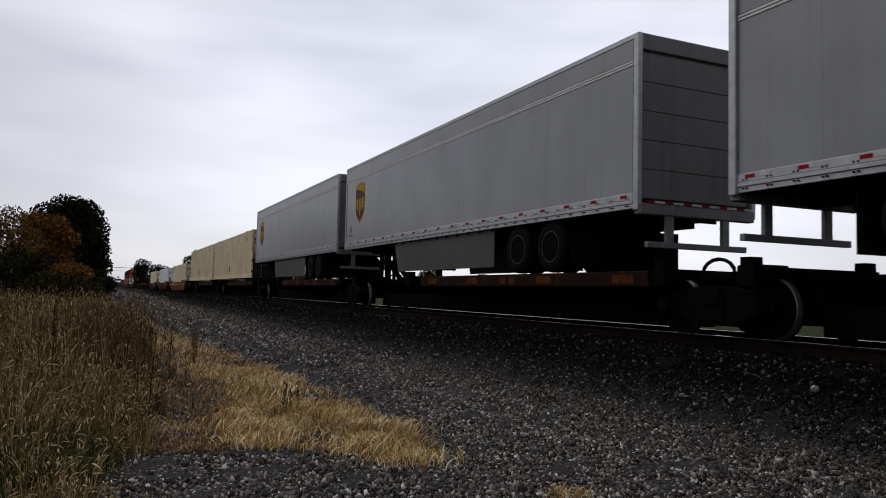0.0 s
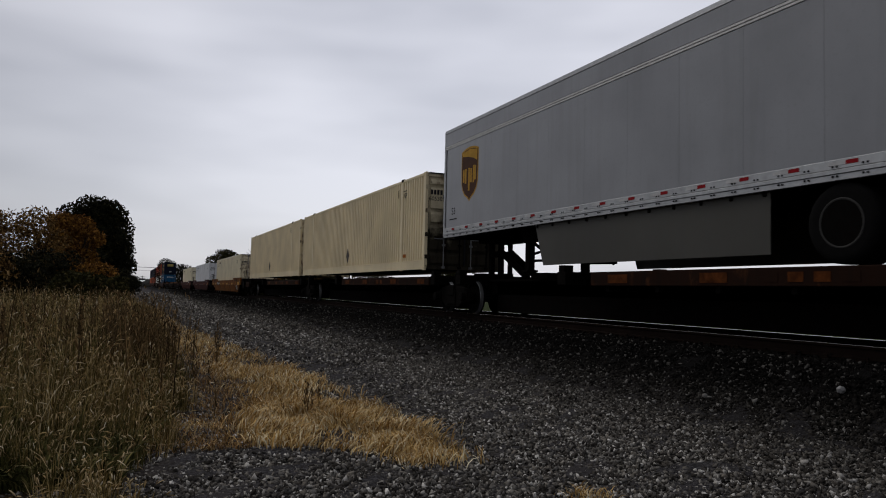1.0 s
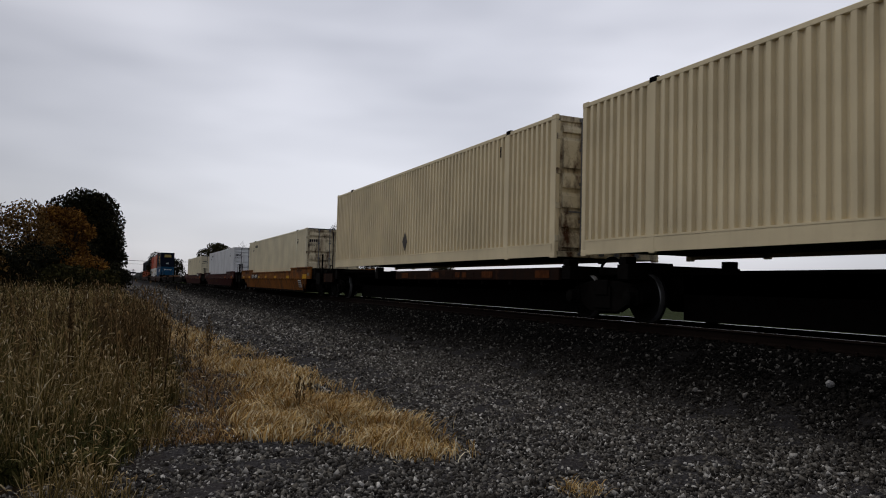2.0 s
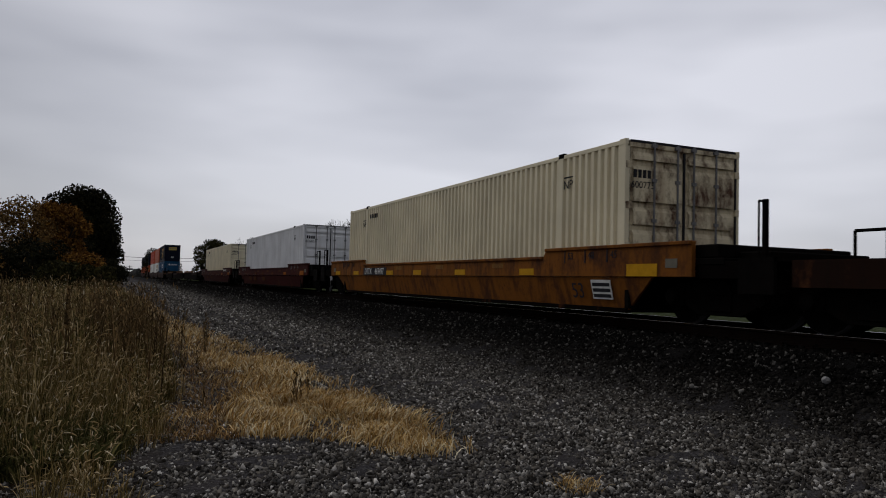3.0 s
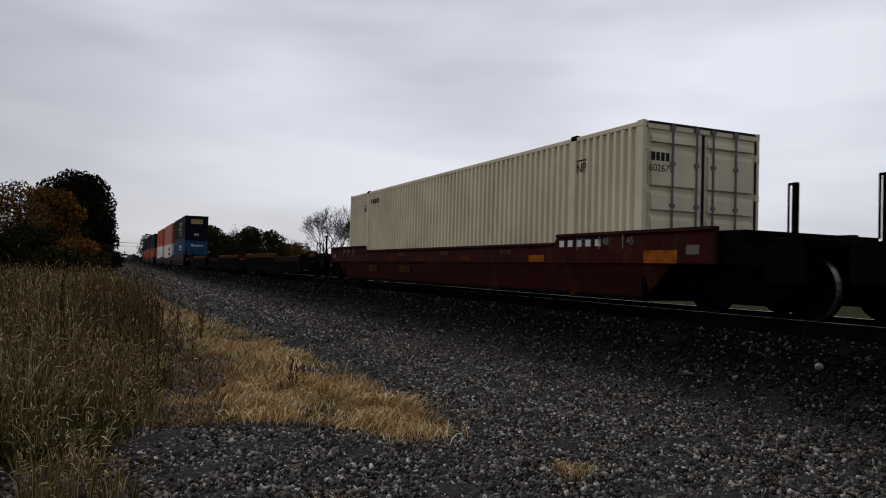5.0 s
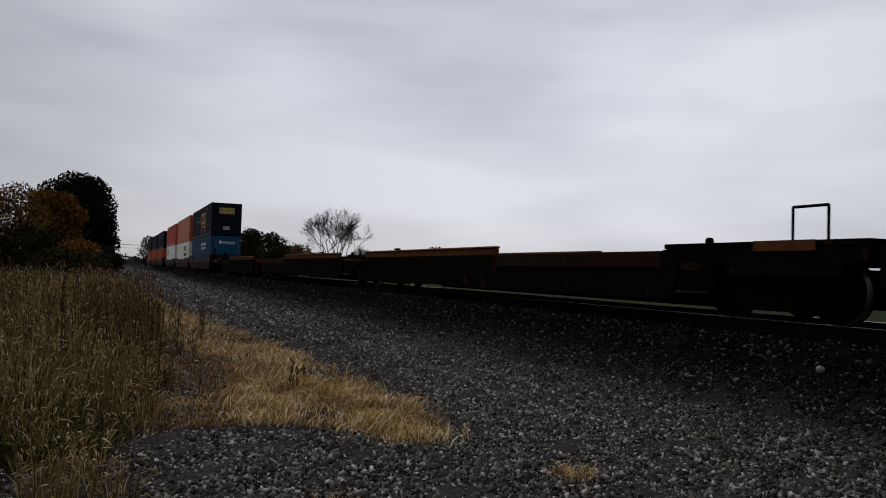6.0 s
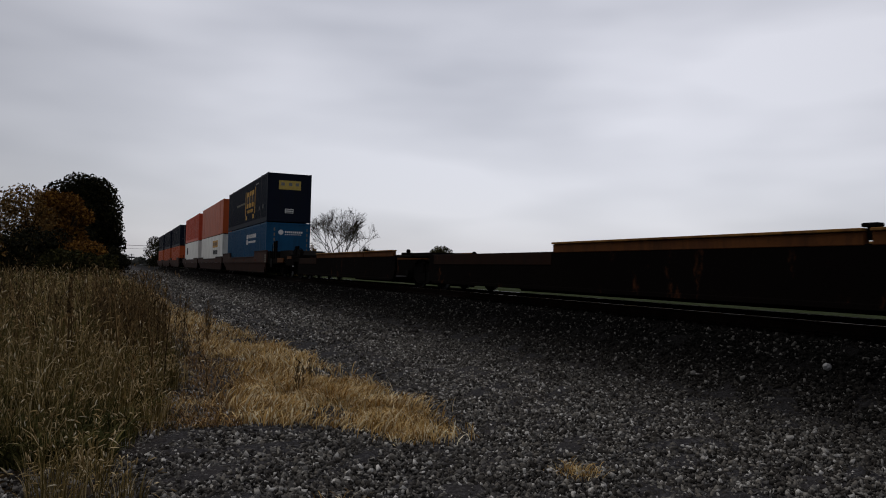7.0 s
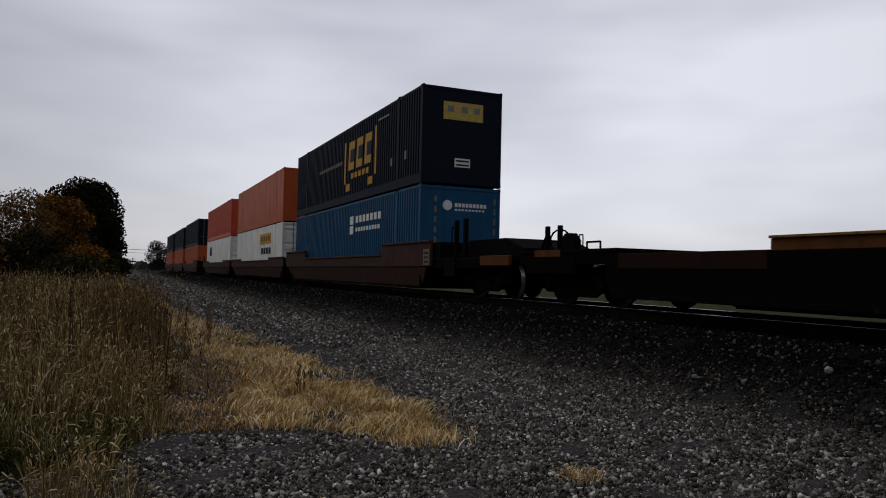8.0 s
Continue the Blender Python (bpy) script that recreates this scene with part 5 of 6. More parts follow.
def well_car(u_mid, label, paint_body, low=1.10, high=1.25, half=9.85, group="well cars", panel=None, ends=(True, True), pitch=11.8, number=None,
             reach=(9.95, 9.95), bogies=(True, True), long=(False, False), taper=(0.9, 1.65)):
    """A single-well double-stack wagon; its middle stands at y = 0."""
    c = train_thing("well_car", label, "railway wagon", group, u_mid)
    for s in (-1, 1):
        x0, x1 = sorted((s * 1.48, s * 1.40))
        ends_up = [(-half, low - 0.38), (-half, high), (-half + 4.0, high), (-half + 4.12, low), (half - 4.12, low), (half - 4.0, high), (half, high), (half, low - 0.38)]
        side = part("side_wall", prism(bmesh.new(), ends_up, x0, x1), paint_body, c, bevel=0.01)
        skin = [(half - taper[0], low - 0.385), (half - taper[1], 0.17), (-half + taper[1], 0.17), (-half + taper[0], low - 0.385)]
        bm = prism(bmesh.new(), skin, x0 + 0.03 * (s < 0), x1 - 0.03 * (s > 0))
        for v in bm.verts:
            if v.co.z < 0.3:
                v.co.x -= s * 0.13
        part("lower_skin", bm, paint_body, side)
        for y0, y1, z in ((-half + 0.01, -half + 4.02, high), (half - 4.02, half - 0.01, high), (-half + 4.12, half - 4.12, low)):
            part("top_chord", boxes((x0 - 0.035, x1 + 0.02, y0, y1, z - 0.05, z + 0.012)), paint_body, side, bevel=0.012)
        # chord coloured near-black to stand for the shade along the wagon's foot
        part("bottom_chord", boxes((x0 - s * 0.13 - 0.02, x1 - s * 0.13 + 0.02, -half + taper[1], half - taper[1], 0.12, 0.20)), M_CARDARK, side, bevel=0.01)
    part("well_floor", boxes((-1.30, 1.30, -half + taper[1], half - taper[1], 0.13, 0.18)), M_STEEL, c)
    for s, has in zip((-1, 1), ends):
        y0, y1 = sorted((s * (half - taper[1] + 0.12), s * (half + 0.55)))
        bulk = sorted((s * (half - taper[1]), s * (half - taper[1] + 0.1)))
        part("bulkhead", boxes((-1.40, 1.40, *bulk, 0.2, 0.98)), M_STEEL, c)
        tail = pitch if has else half + 0.5
        part("end_deck", boxes((-1.40, 1.40, y0, y1, 0.90, 1.0), (-0.5, 0.5, *sorted((s * (half - taper[1] + 0.12), s * (tail - 0.5))), 0.62, 0.92)), M_STEEL, c, bevel=0.012)
        if has:
            part("coupler", boxes((-0.15, 0.15, *sorted((s * (pitch - 0.95), s * (pitch + 0.02))), 0.66, 0.90)), M_STEEL, c, bevel=0.03)
        if has:
            # added dark plate in place of the shade under the end deck
            part("dark_filler", boxes((-1.385, -1.335, *sorted((s * (half + 0.02), s * (pitch - 0.75))), 0.70, 0.945)), M_CARDARK, c, bevel=0.008)
            ye = -(half + 1.12) if s < 0 else half + 1.55
            part("end_step", boxes((-1.42, -0.4, ye - 0.3, ye + 0.3, 0.94, 0.99), (-1.42, -1.36, ye - 0.3, ye + 0.3, 0.5, 0.99)), M_STEEL, c)
            part("stand_pipe", boxes((-1.27, -1.21, ye - 0.04, ye + 0.04, 0.95, 1.78)), M_STEEL, c, "black upright end post", bevel=0.01)
            bm = bmesh.new()
            tube(bm, (-1.36, ye, 1.02), (-1.36, ye, 1.75), 0.016, seg=6)
            tube(bm, (-1.36, ye, 1.75), (-1.24, ye, 1.75), 0.016, seg=6)
            part("grab_rail", bm, M_STEEL, c)
        part("brake_platform", boxes((-1.37, 1.37, *sorted((s * (half - taper[1] + 0.1), s * (half + 0.42))), 1.0, high - 0.05), (-1.0, 1.0, *sorted((s * (half + 0.42), s * (half + 1.0))), 0.98, 1.10)), M_STEEL, c, bevel=0.02)
    for s, has, r, far_end in zip((-1, 1), bogies, reach, long):
        if has:
            bogie(c, s * r)
        if far_end:
            y0, y1 = sorted((s * (half + 0.3), s * (pitch - 0.7)))
            part("end_platform", boxes((-1.38, 1.38, y0, y1, 0.86, 0.96), (-0.75, 0.75, y0, y1, 0.96, 1.22)), M_STEEL, c, bevel=0.02)
    # brake wheel on the trailing end
    if ends[1]:
        bm = bmesh.new()
        yb = half + 1.0
        for k in range(16):
            a, e = 2 * math.pi * k / 16, 2 * math.pi * (k + 1) / 16
            tube(bm, (0.25 + 0.28 * math.cos(a), yb, 1.42 + 0.28 * math.sin(a)), (0.25 + 0.28 * math.cos(e), yb, 1.42 + 0.28 * math.sin(e)), 0.02, seg=6)
            if k % 4 == 0:
                tube(bm, (0.25, yb, 1.42), (0.25 + 0.28 * math.cos(a), yb, 1.42 + 0.28 * math.sin(a)), 0.014, seg=6)
        box(bm, 0.05, 0.45, yb + 0.05, yb + 0.2, 0.95, 1.55)
        part("brake_wheel", bm, M_STEEL, c)
    return c


def mark(c, y0, y1, z0, z1, material, name="marking"):
    part(name, boxes((-1.488, -1.476, y0, y1, z0, z1)), material, c)


def sign(c, text, size, y, z, material):
    lettering("lettering", text, size, c, (-1.487, y, z), SIDE, material)


# ---- the train, front to back ----
SPINE = ((-9.6, 7.3), (7.3, 24.6), (24.6, 41.9), (41.9, 59.2), (59.2, 77.4))
for k, (a, b) in enumerate(SPINE):
    spine_unit(a, b, hitch=(1.4, 16.0, 16.0, None, None)[k], last=(k == 4))
trailer("white box trailer riding nose first on a spine car", 6.67, 180)
trailer("white box trailer, grimy roll-up door leading", 8.68)
trailer("white box trailer with a shield emblem near its nose", 25.90)

zc = 1.165
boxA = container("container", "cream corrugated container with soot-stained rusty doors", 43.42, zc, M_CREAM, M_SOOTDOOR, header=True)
end_mark(boxA, "605305", 0.17, -0.94, 2.05)
for x in (-1.14, -1.04, -0.94, -0.84):
    part("lettering_bar", boxes((x, x + 0.07, -0.028, -0.012, 2.23, 2.37)), M_BLACKMARK, boxA)
boxB = container("container", "cream corrugated container on a spine car", 60.49, zc, M_CREAM, M_CREAMDOOR)
for c, y in ((boxA, 8.15), (boxB, 8.4)):
    side_poly(c, [(y - 0.20, 0.70), (y, 0.42), (y + 0.20, 0.70), (y, 0.98)], M_PLACARD, "placard_holder", 0.006)
    part("vent", boxes((-1.302, -1.285, 2.32, 2.36, 2.35, 2.60)), M_STEEL, c)
side_bar(boxA, 1.55, 1.80, 0.42, 0.52, M_ORANGEPANEL, "label")
lettering("lettering", "NP", 0.24, boxA, (-W53 / 2 - 0.003, 1.72, 2.28), SIDE, M_BLACKMARK, "black stencilled letters")
side_bar(boxA, 1.58, 1.88, 2.50, 2.525, M_BLACKMARK)

zw = 0.21
boxC = container("container", "pale cream container with rust-streaked doors in a yellow wagon", 81.81, zw, M_CREAMPALE, M_CREAMDOOR, header=True)
boxD = container("container", "clean white corrugated container in a maroon wagon", 105.38, zw, M_WHITEBOX, header=True)
boxE = container("container", "cream container with stained doors in a maroon wagon", 128.98, zw, M_CREAMPALE, M_CREAMPALE, header=True)
for c, number in ((boxC, "600775"), (boxD, "606018"), (boxE, "602679")):
    end_mark(c, number, 0.17, -0.94, 2.05)
    for x in (-1.14, -1.04, -0.94, -0.84):
        part("lettering_bar", boxes((x, x + 0.07, -0.028, -0.012, 2.23, 2.37)), M_BLACKMARK, c)
    for k in range(5):
        side_bar(c, 13.05 + k * 0.17, 13.14 + k * 0.17, 2.46, 2.60, M_BLACKMARK, "lettering_bar", 0.006)
    for y in (1.74, 14.40):
        lettering("lettering", "NP", 0.24, c, (-W53 / 2 - 0.003, y, 2.20), SIDE, M_BLACKMARK)
        side_bar(c, y - 0.15, y + 0.15, 2.41, 2.435, M_BLACKMARK)

carC = well_car(89.85, "weathered yellow well car with reflective panels", M_CARYELLOW)
carD = well_car(113.44, "weathered maroon well car with reflective panels", M_CARRED)
carE = well_car(137.03, "weathered maroon well car carrying a cream container", M_CARRED)
for c in (carC, carD, carE):
    yellow = c is carC
    m = M_YELLOW if yellow else M_ORANGEPANEL
    for y in (-5.4, -2.2, 0.6, 2.85, 6.3, 8.6):
        mark(c, y, y + 0.58, 0.75, 0.88, m if yellow or y in (-8.7, -5.4) else M_DIRTYORANGE, "reflector")
    mark(c, -9.1, -8.35, 0.73, 0.93, m, "reflector")
    for y in (-9.55, 9.2):
        mark(c, y, y + 0.26, 0.86, 1.0, M_DIM)
    for y, t in ((-6.7, "53"), (-7.35, "48"), (-8.0, "45"), (6.9, "45"), (7.5, "48"), (8.0, "53")):
        sign(c, t, 0.18, y, 1.04, M_BLACKMARK if yellow else M_GALV)
        mark(c, y + 0.17, y + 0.20, 0.97, 1.20, M_BLACKMARK if yellow else M_GALV, "length_mark")
    for y in (2.1, -0.9, -4.1):
        mark(c, y, y + 0.5, 0.90, 1.00, M_CAROLD if yellow else M_COAM, "small_print")
mark(carC, 3.45, 5.75, 0.74, 0.98, M_BLACKMARK, "number_panel")
lettering("lettering", "DTTX", 0.27, carC, (-1.492, 5.23, 0.775), SIDE, M_WHITEMARK, "white stencilled wagon initials")
lettering("lettering", "469497", 0.29, carC, (-1.492, 4.12, 0.765), SIDE, M_WHITEMARK, "white stencilled wagon number")
LEAN = Matrix.Rotation(radians(-13.3), 4, "Y")
big = lettering("lettering", "53", 0.40, carC, (0, 0, 0), SIDE, M_BLACKMARK)
big.matrix_basis = pose(-1.408, -6.9, 0.34) @ LEAN @ pose(0, 0, 0, *SIDE)
note = part("notice", boxes((-0.006, 0.006, -0.28, 0.28, -0.17, 0.17)), M_WHITEMARK, carC, "white notice with dark lines")
note.matrix_basis = pose(-1.425, -7.6, 0.50) @ LEAN
for k in range(3):
    part("notice_line", boxes((-0.011, -0.005, -0.25, 0.25, -0.14 + k * 0.1, -0.08 + k * 0.1)), M_BLACKMARK, note)
for c, ys in ((carD, (5.2, 3.6, 0.8)), (carE, (5.0, 2.2))):
    for y in ys:
        p = part("faded_patch", boxes((-0.005, 0.005, -0.4, 0.4, -0.1, 0.1)), M_COAM, c, "faded patch of old lettering")
        p.matrix_basis = pose(-1.431, y, 0.52) @ LEAN
for k in range(5):
    mark(carE, -7.2 + k * 0.28, -7.05 + k * 0.28, 1.02, 1.14, M_WHITEMARK, "lettering_bar")

# three empty wells joined by shared bogies
def empty_well(u0, u1, segs, lip, name_end):
    n = u1 - u0
    c = train_thing("well_car", "empty rust-brown well car platform, faded yellow coaming", "railway wagon", "empty well cars", u0)
    for s in (-1, 1):
        x0, x1 = sorted((s * 1.42, s * 1.34))
        low = 0.24 if s < 0 else 0.06
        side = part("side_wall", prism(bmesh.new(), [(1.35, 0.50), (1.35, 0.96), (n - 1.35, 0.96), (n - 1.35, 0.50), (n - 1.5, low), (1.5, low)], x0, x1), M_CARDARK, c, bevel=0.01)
        for a, b in segs:
            part("coaming", boxes((x0 - 0.01, x1 + 0.01, a, b, 0.94, 1.10)), M_COAM, side, bevel=0.01)
            part("coaming_lip", boxes((x0 - 0.05, x1 + 0.03, a, b, 1.102, 1.14)), M_CAROLD, side, bevel=0.008)
        for a, b in ((1.7, segs[0][0] - 0.05), (segs[-1][1] + 0.05, n - 1.7)):
            if b - a > 0.6:
                part("upper_band", boxes((x0 - 0.012, x1 + 0.012, a, b, 0.70, 0.955)), M_SPINE, side, bevel=0.008)
        part("bottom_chord", boxes((x0 - 0.02, x1 + 0.02, 1.6, n - 1.6, low - 0.04, low + 0.04)), M_CARDARK, side, bevel=0.01)
    part("well_floor", boxes((-1.34, 1.34, 2.3, n - 2.3, 0.26, 0.31)), M_STEEL, c)
    for y0, y1 in ((0.1, 1.75), (n - 1.75, n - 0.1)):
        part("end_deck", boxes((-1.36, 1.36, y0, y1, 0.91, 0.98), (-0.4, 0.4, y0 - 0.2, y1 + 0.2, 0.55, 0.84)), M_STEEL, c, bevel=0.012)
    part("stop_box", boxes((0.9, 1.25, n - 4.6, n - 2.4, 0.9, 1.08)), M_TAPE_RED, c, "dull red box by the far coaming", bevel=0.01)
    for x in (-1.22, 1.0):
        guide = part("corner_guide", boxes((x, x + 0.2, 0.85, 1.35, 0.975, 1.06)), M_CARDARK, c, bevel=0.02)
        part("guide_cap", lathe(bmesh.new(), [(-0.06, 0.03), (-0.03, 0.06), (0.03, 0.06), (0.06, 0.03)], x + 0.1, 1.0, 1.10, seg=10), M_STEEL, guide)
    for a, b in zip(segs, segs[1:]):
        part("latch", boxes((-1.40, -1.30, a[1] + 0.01, b[0] - 0.01, 1.0, 1.19), (-1.42, -1.28, a[1] - 0.05, b[0] + 0.05, 1.15, 1.20)), M_STEEL, c, bevel=0.012)
    part("joint_cover", boxes((-1.36, 1.36, n - 1.4, n + 0.3, 0.94, 1.03)), M_STEEL, c, bevel=0.02)
    bogie(c, 0.0)
    return c


m1 = empty_well(150.6, 168.3, ((7.1, 13.4), (13.5, 16.25)), True, True)
m2 = empty_well(168.3, 187.0, ((1.65, 4.45), (4.55, 11.1)), True, True)
m3 = empty_well(187.0, 202.9, ((1.5, 4.45), (4.55, 11.0)), True, True)
bogie(m3, 15.9)
for c, s, y in ((m1, -1, 0.0), (m3, 1, 15.9)):
    part("end_platform", boxes((-1.42, 1.42, *sorted((y - s * 1.64, y + s * 1.75)), 0.985, 1.06), (-1.42, -1.36, *sorted((y - s * 0.4, y + s * 1.4)), 0.6, 0.96)), M_CARDARK, c, bevel=0.01)
    part("coupler", boxes((-0.15, 0.15, *sorted((y + s * 1.2, y + s * 1.98)), 0.66, 0.9)), M_STEEL, c, bevel=0.03)
    for x0, x1 in ((-1.40, -1.34), (1.34, 1.40)):
        # added dark plates that close the gap under the end platform
        part("dark_filler", boxes((x0, x1, *sorted((y - s * 1.62, y + s * 1.70)), 0.78, 0.985)), M_CARDARK, c, bevel=0.008)
    part("end_band", boxes((-1.432, -1.424, *sorted((y + s * 0.1, y + s * 1.05)), 0.93, 1.064)), M_COAM, c, "rusty brown end band")
    hoop = bmesh.new()
    ya, yb = (y - 0.53, y - 1.05) if s < 0 else (y - 0.88, y - 0.46)
    top = 1.50 if s < 0 else 1.20
    for p0, p1 in (((-1.2, ya, 1.03), (-1.2, ya, top)), ((-1.2, yb, 1.03), (-1.2, yb, top)), ((-1.2, ya, top), (-1.2, yb, top))):
        tube(hoop, p0, p1, 0.02, seg=6)
    part("hoop_rail", hoop, M_STEEL, c)
# hand brake, posts and brace on the trailing end of the last empty well
stand = part("brake_stand", prism(bmesh.new(), [(16.2, 1.05), (16.2, 1.28), (16.34, 1.42), (16.56, 1.42), (16.68, 1.30), (16.74, 1.05)], -0.98, -0.80), M_STEEL, m3, "black hand brake housing", bevel=0.02)
bm = bmesh.new()
for k in range(16):
    a, e = 2 * math.pi * k / 16, 2 * math.pi * (k + 1) / 16
    tube(bm, (-0.9 + 0.25 * math.cos(a), 16.80, 1.26 + 0.25 * math.sin(a)), (-0.9 + 0.25 * math.cos(e), 16.80, 1.26 + 0.25 * math.sin(e)), 0.018, seg=6)
    if k % 4 == 0:
        tube(bm, (-0.9, 16.80, 1.26), (-0.9 + 0.25 * math.cos(a), 16.80, 1.26 + 0.25 * math.sin(a)), 0.012, seg=5)
tube(bm, (-0.9, 16.70, 1.26), (-0.9, 16.83, 1.26), 0.03, seg=8)
part("brake_wheel", bm, M_STEEL, stand)
for y, z in ((17.3, 1.60), (16.82, 1.60)):
    post = part("end_post", boxes((-0.95, -0.86, y - 0.045, y + 0.045, 1.0, z)), M_STEEL, m3, "black upright end post", bevel=0.01)
    bm = bmesh.new()
    tube(bm, (-1.0, y - 0.09, 1.05), (-1.0, y - 0.09, z - 0.05), 0.012, seg=5)
    tube(bm, (-1.0, y - 0.09, z - 0.05), (-0.92, y, z - 0.05), 0.012, seg=5)
    part("grab_rail", bm, M_STEEL, post)
part("brace", tube(bmesh.new(), (-0.9, 17.62, 1.02), (-0.9, 17.32, 1.42), 0.035, seg=8), M_STEEL, m3)
bm = bmesh.new()
for p0, p1 in (((-0.95, 16.06, 1.03), (-0.95, 16.06, 1.37)), ((-0.95, 15.94, 1.03), (-0.95, 15.94, 1.37)), ((-0.95, 16.06, 1.37), (-0.95, 15.94, 1.37))):
    tube(bm, p0, p1, 0.014, seg=5)
part("grab_rail", bm, M_STEEL, m3)

# double stacks in dark wagons
zx = 0.245
STACK = ((210.58, M_BLUE, M_NAVY), (230.1, M_WHITEREEFER, M_ORANGE), (249.9, M_WHITEREEFER, M_REDORANGE),
         (275.6, M_ORANGE, M_NAVY), (295.4, M_ORANGE, M_NAVY), (315.2, M_ORANGE, M_NAVY))
LOW = {M_BLUE: "bright blue corrugated container in a dark well car", M_WHITEREEFER: "off-white smooth-sided container in a dark well car", M_ORANGE: "orange container low in a well car"}
HIGH = {M_NAVY: "dark navy corrugated container stacked on another", M_ORANGE: "orange smooth-sided container stacked on a white one", M_REDORANGE: "faded red container stacked on a white one"}
for k, (u, lo, hi) in enumerate(STACK):
    flat = k in (1, 2)
    a = container("container", LOW[lo], u, zx, lo, doors=(k in (1, 2)), smooth_side=flat)
    b = container("container", HIGH[hi], u, zx + H96 + 0.02, hi, doors=(k > 1), smooth_side=(k == 1))
    w = well_car(u + L53 / 2, "dark brown well car under a double stack", M_CARBROWN, low=1.12, high=1.45 if k in (0, 3) else 1.25, half=9.35, pitch=(13.86, 12.85)[k > 0], long=(k % 3 == 0, k % 3 == 2), taper=(0.35, 1.0), group="stack cars", ends=(k % 3 == 0, k % 3 == 2),
                 reach=(11.86 if k == 0 else 11.0 if k == 3 else 9.78, 11.0 if k % 3 == 2 else 9.78), bogies=(True, k % 3 == 2))
    for y in (-6.0, -1.5, 3.0):
        mark(w, y, y + 0.5, 0.86, 0.98, M_DIRTYORANGE, "reflector")
    if k == 0:
        # leading end: sloping cover, pair of posts, sill and placard
        part("end_cover", prism(bmesh.new(), [(-10.6, 0.97), (-10.6, 1.42), (-12.6, 1.42), (-13.4, 1.17), (-13.4, 0.97)], -0.95, 0.95), M_STEEL, w, bevel=0.02)
        part("end_post", boxes((-1.30, -1.20, -11.12, -11.0, 0.95, 1.95)), M_STEEL, w, "black upright end post", bevel=0.01)
        part("end_post", boxes((-1.30, -1.20, -10.58, -10.46, 0.95, 1.93)), M_STEEL, w, "black upright end post", bevel=0.01)
        part("end_sill", boxes((-1.42, -1.34, -13.6, -12.2, 0.76, 0.99)), M_COAM, w, "rusty brown end sill", bevel=0.01)
        plate = part("placard", boxes((-1.496, -1.478, -9.28, -8.86, 0.78, 1.22)), M_DIM, w, "grimy pale placard")
        for zz in (0.84, 0.96, 1.08):
            part("placard_line", boxes((-1.500, -1.492, -9.22, -8.92, zz, zz + 0.06)), M_CARBROWN, plate)
        # emblem and stickers as plain shapes
        for y0, y1, z0, z1 in ((7.78, 7.95, 0.75, 2.35), (4.12, 4.29, 0.75, 2.40), (7.2, 7.7, 0.45, 0.72), (4.5, 5.0, 0.45, 0.72)):
            side_bar(b, y0, y1, z0, z1, M_GOLD, "emblem_bar", 0.006)
        for y in (6.65, 5.65, 4.65):
            side_poly(b, [(y + 0.80, 1.22), (y + 0.70, 2.28), (y - 0.02, 2.28), (y + 0.08, 1.22)], M_GOLD, "emblem_block", 0.006)
            side_poly(b, [(y + 0.56, 1.50), (y + 0.52, 1.98), (y - 0.01, 1.98), (y + 0.02, 1.50)], M_NAVY, "emblem_slot", 0.008)
        for j in range(5):
            side_bar(b, 4.95 + j * 0.45, 5.25 + j * 0.45, 0.88, 1.08, M_GOLD, "lettering_bar", 0.006)
        for j in range(11):
            side_bar(b, 8.3 + j * 0.33, 8.52 + j * 0.33, 1.56, 1.70, M_DIM, "lettering_bar", 0.006)
        for y0, y1, z0, z1 in ((1.25, 1.40, 0.85, 1.12), (2.5, 2.65, 0.8, 1.05), (2.9, 4.0, 2.50, 2.56)):
            side_bar(b, y0, y1, z0, z1, M_GALV, "small_print", 0.006)
        part("sticker", boxes((-0.63, 0.66, 0.010, 0.021, 1.93, 2.46)), M_STICKER, b, "yellow hazard sticker")
        for x in (-0.5, -0.05, 0.35):
            part("sticker_mark", boxes((x, x + 0.2, 0.006, 0.012, 2.16, 2.34)), M_GALV, b)
        part("sticker", boxes((-0.24, 0.26, 0.010, 0.021, 0.54, 0.80)), M_WHITEMARK, b, "white label plate")
        for zz in (0.58, 0.70):
            part("small_print", boxes((-0.20, 0.22, 0.006, 0.012, zz, zz + 0.05)), M_BLACKMARK, b)
        for y0, z0 in ((6.6, 2.06), (6.6, 1.70)):
            side_bar(a, y0, y0 + 0.42, z0, z0 + 0.30, M_WHITEMARK, "emblem_bar", 0.006)
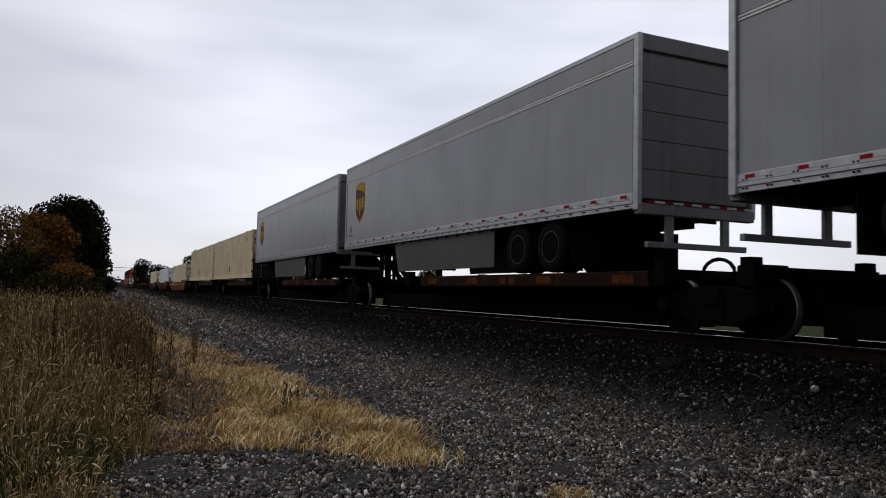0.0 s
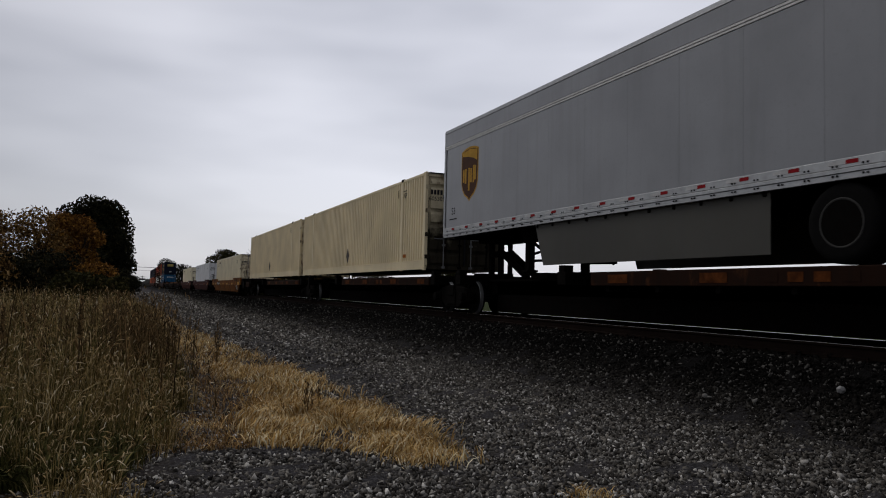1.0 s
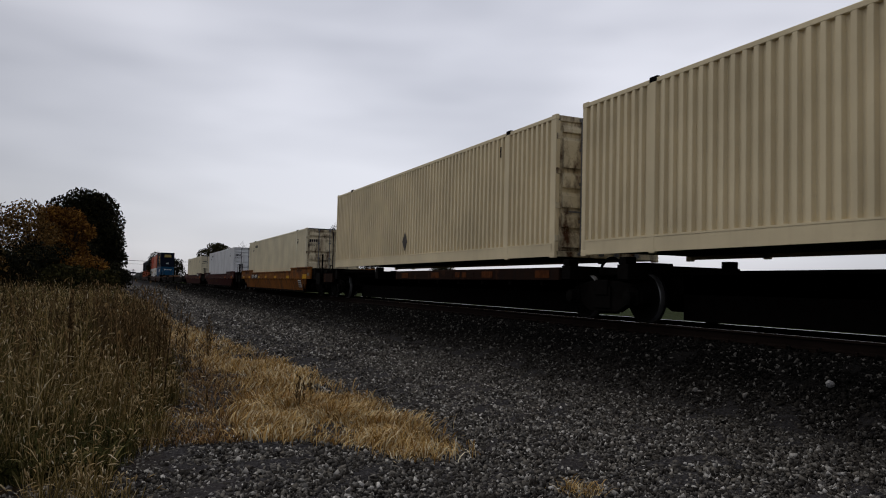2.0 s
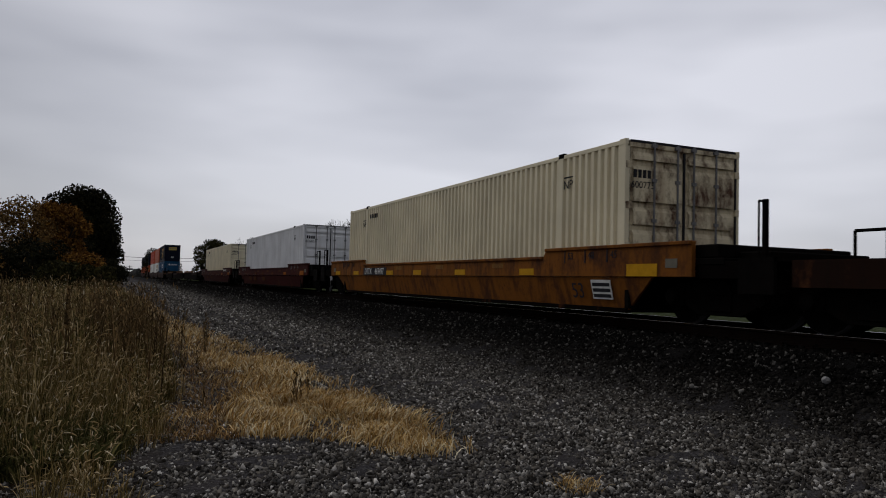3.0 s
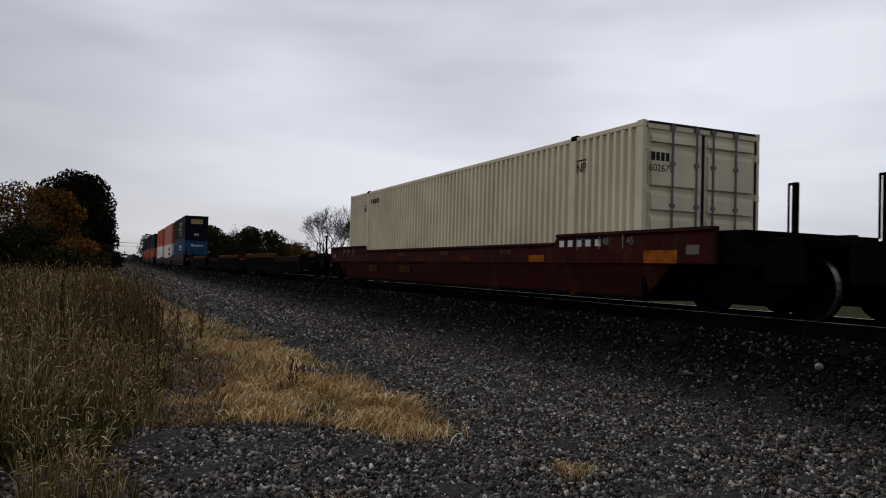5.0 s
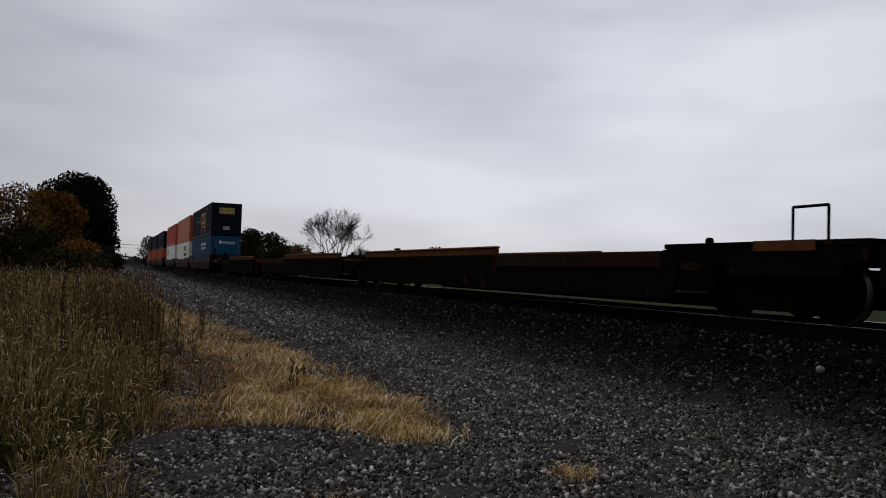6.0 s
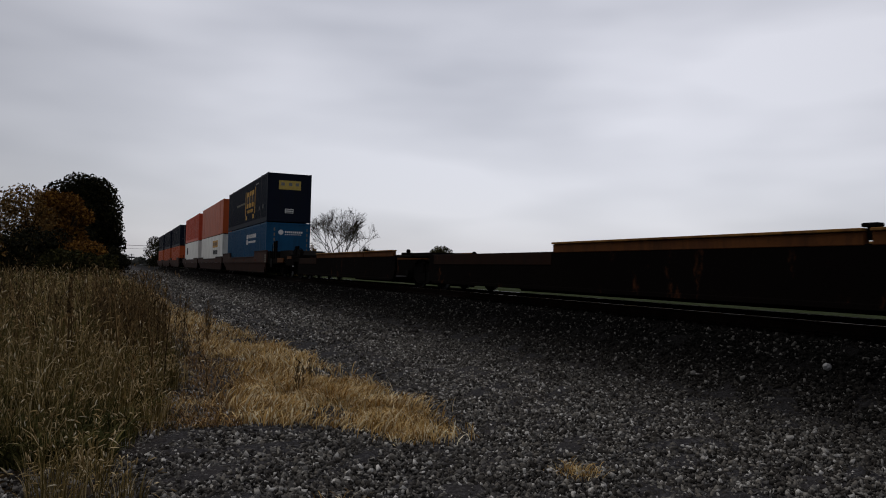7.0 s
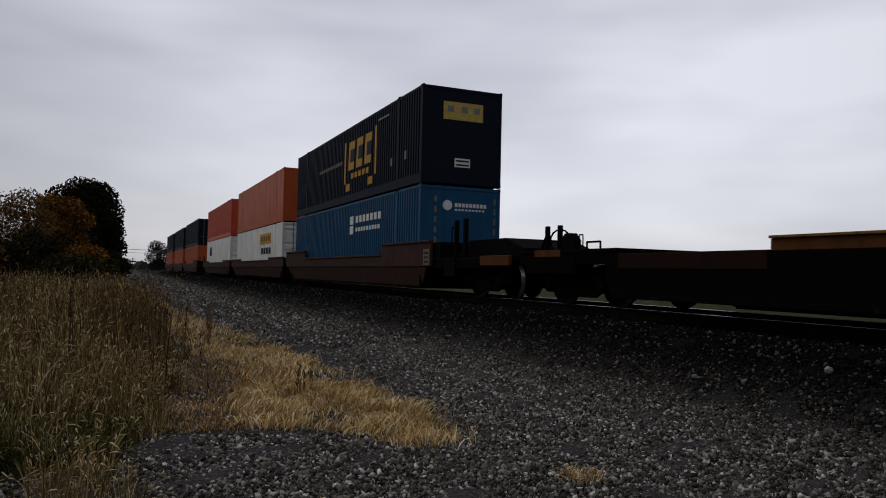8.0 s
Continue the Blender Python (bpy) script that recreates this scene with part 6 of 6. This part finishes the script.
        for j in range(7):
            side_bar(a, 3.5 + j * 0.42, 3.77 + j * 0.42, 2.10, 2.34, M_WHITEMARK, "lettering_bar", 0.006)
        for j in range(9):
            side_bar(a, 3.6 + j * 0.31, 3.80 + j * 0.31, 1.78, 1.92, M_WHITEMARK, "lettering_bar", 0.006)
        part("emblem_disc", tube(bmesh.new(), (-0.44, 0.006, 2.32), (-0.44, 0.022, 2.32), 0.15, seg=20), M_WHITEMARK, a, "white round emblem")
        for j in range(9):
            part("lettering_bar", boxes((-0.20 + j * 0.118, -0.115 + j * 0.118, 0.010, 0.021, 2.28, 2.39)), M_WHITEMARK, a)
            part("lettering_bar", boxes((-0.20 + j * 0.112, -0.13 + j * 0.112, 0.010, 0.021, 2.17, 2.22)), M_WHITEMARK, a)
        for zz in (1.2, 1.5, 1.8, 2.1, 2.4):
            part("lettering_bar", boxes((-0.86, -0.78, 0.010, 0.021, zz, zz + 0.18)), M_DIM, a)
            part("lettering_bar", boxes((1.08, 1.14, 0.010, 0.021, zz, zz + 0.18)), M_DIM, a)
    if k == 1:
        side_bar(a, 3.1, 6.6, 1.85, 2.45, M_YELLOW, "emblem_panel", 0.008)
        for j in range(4):
            side_bar(a, 3.5 + j * 0.75, 3.95 + j * 0.75, 2.0, 2.30, M_BROWN, "emblem_bar", 0.011)
            side_bar(a, 3.2 + j * 0.8, 3.75 + j * 0.8, 1.25, 1.62, M_BLACKMARK, "lettering_bar", 0.008)
    if k == 2:
        side_bar(a, 12.2, 13.6, 1.5, 2.3, M_BLACKMARK, "emblem_panel", 0.008)


def motions():
    """The whole train rolls towards the camera at one speed."""
    for ob, u, z, turn in MOVING:
        walk(ob, [(s, pose(TRACK, u + lag - SPEED * s, z, 0, 0, turn)) for s, lag in ((0.0, 0.95), (0.4, 0.95), (0.5, 0.95), (0.6, 0.0), (0.7, 0.0), (1.5, 0.0), (3.0, 0.0), (3.5, 0.0), (4.0, -0.15), (4.5, 0.0), (5.0, 0.0), (END, 0.0))])


motions()
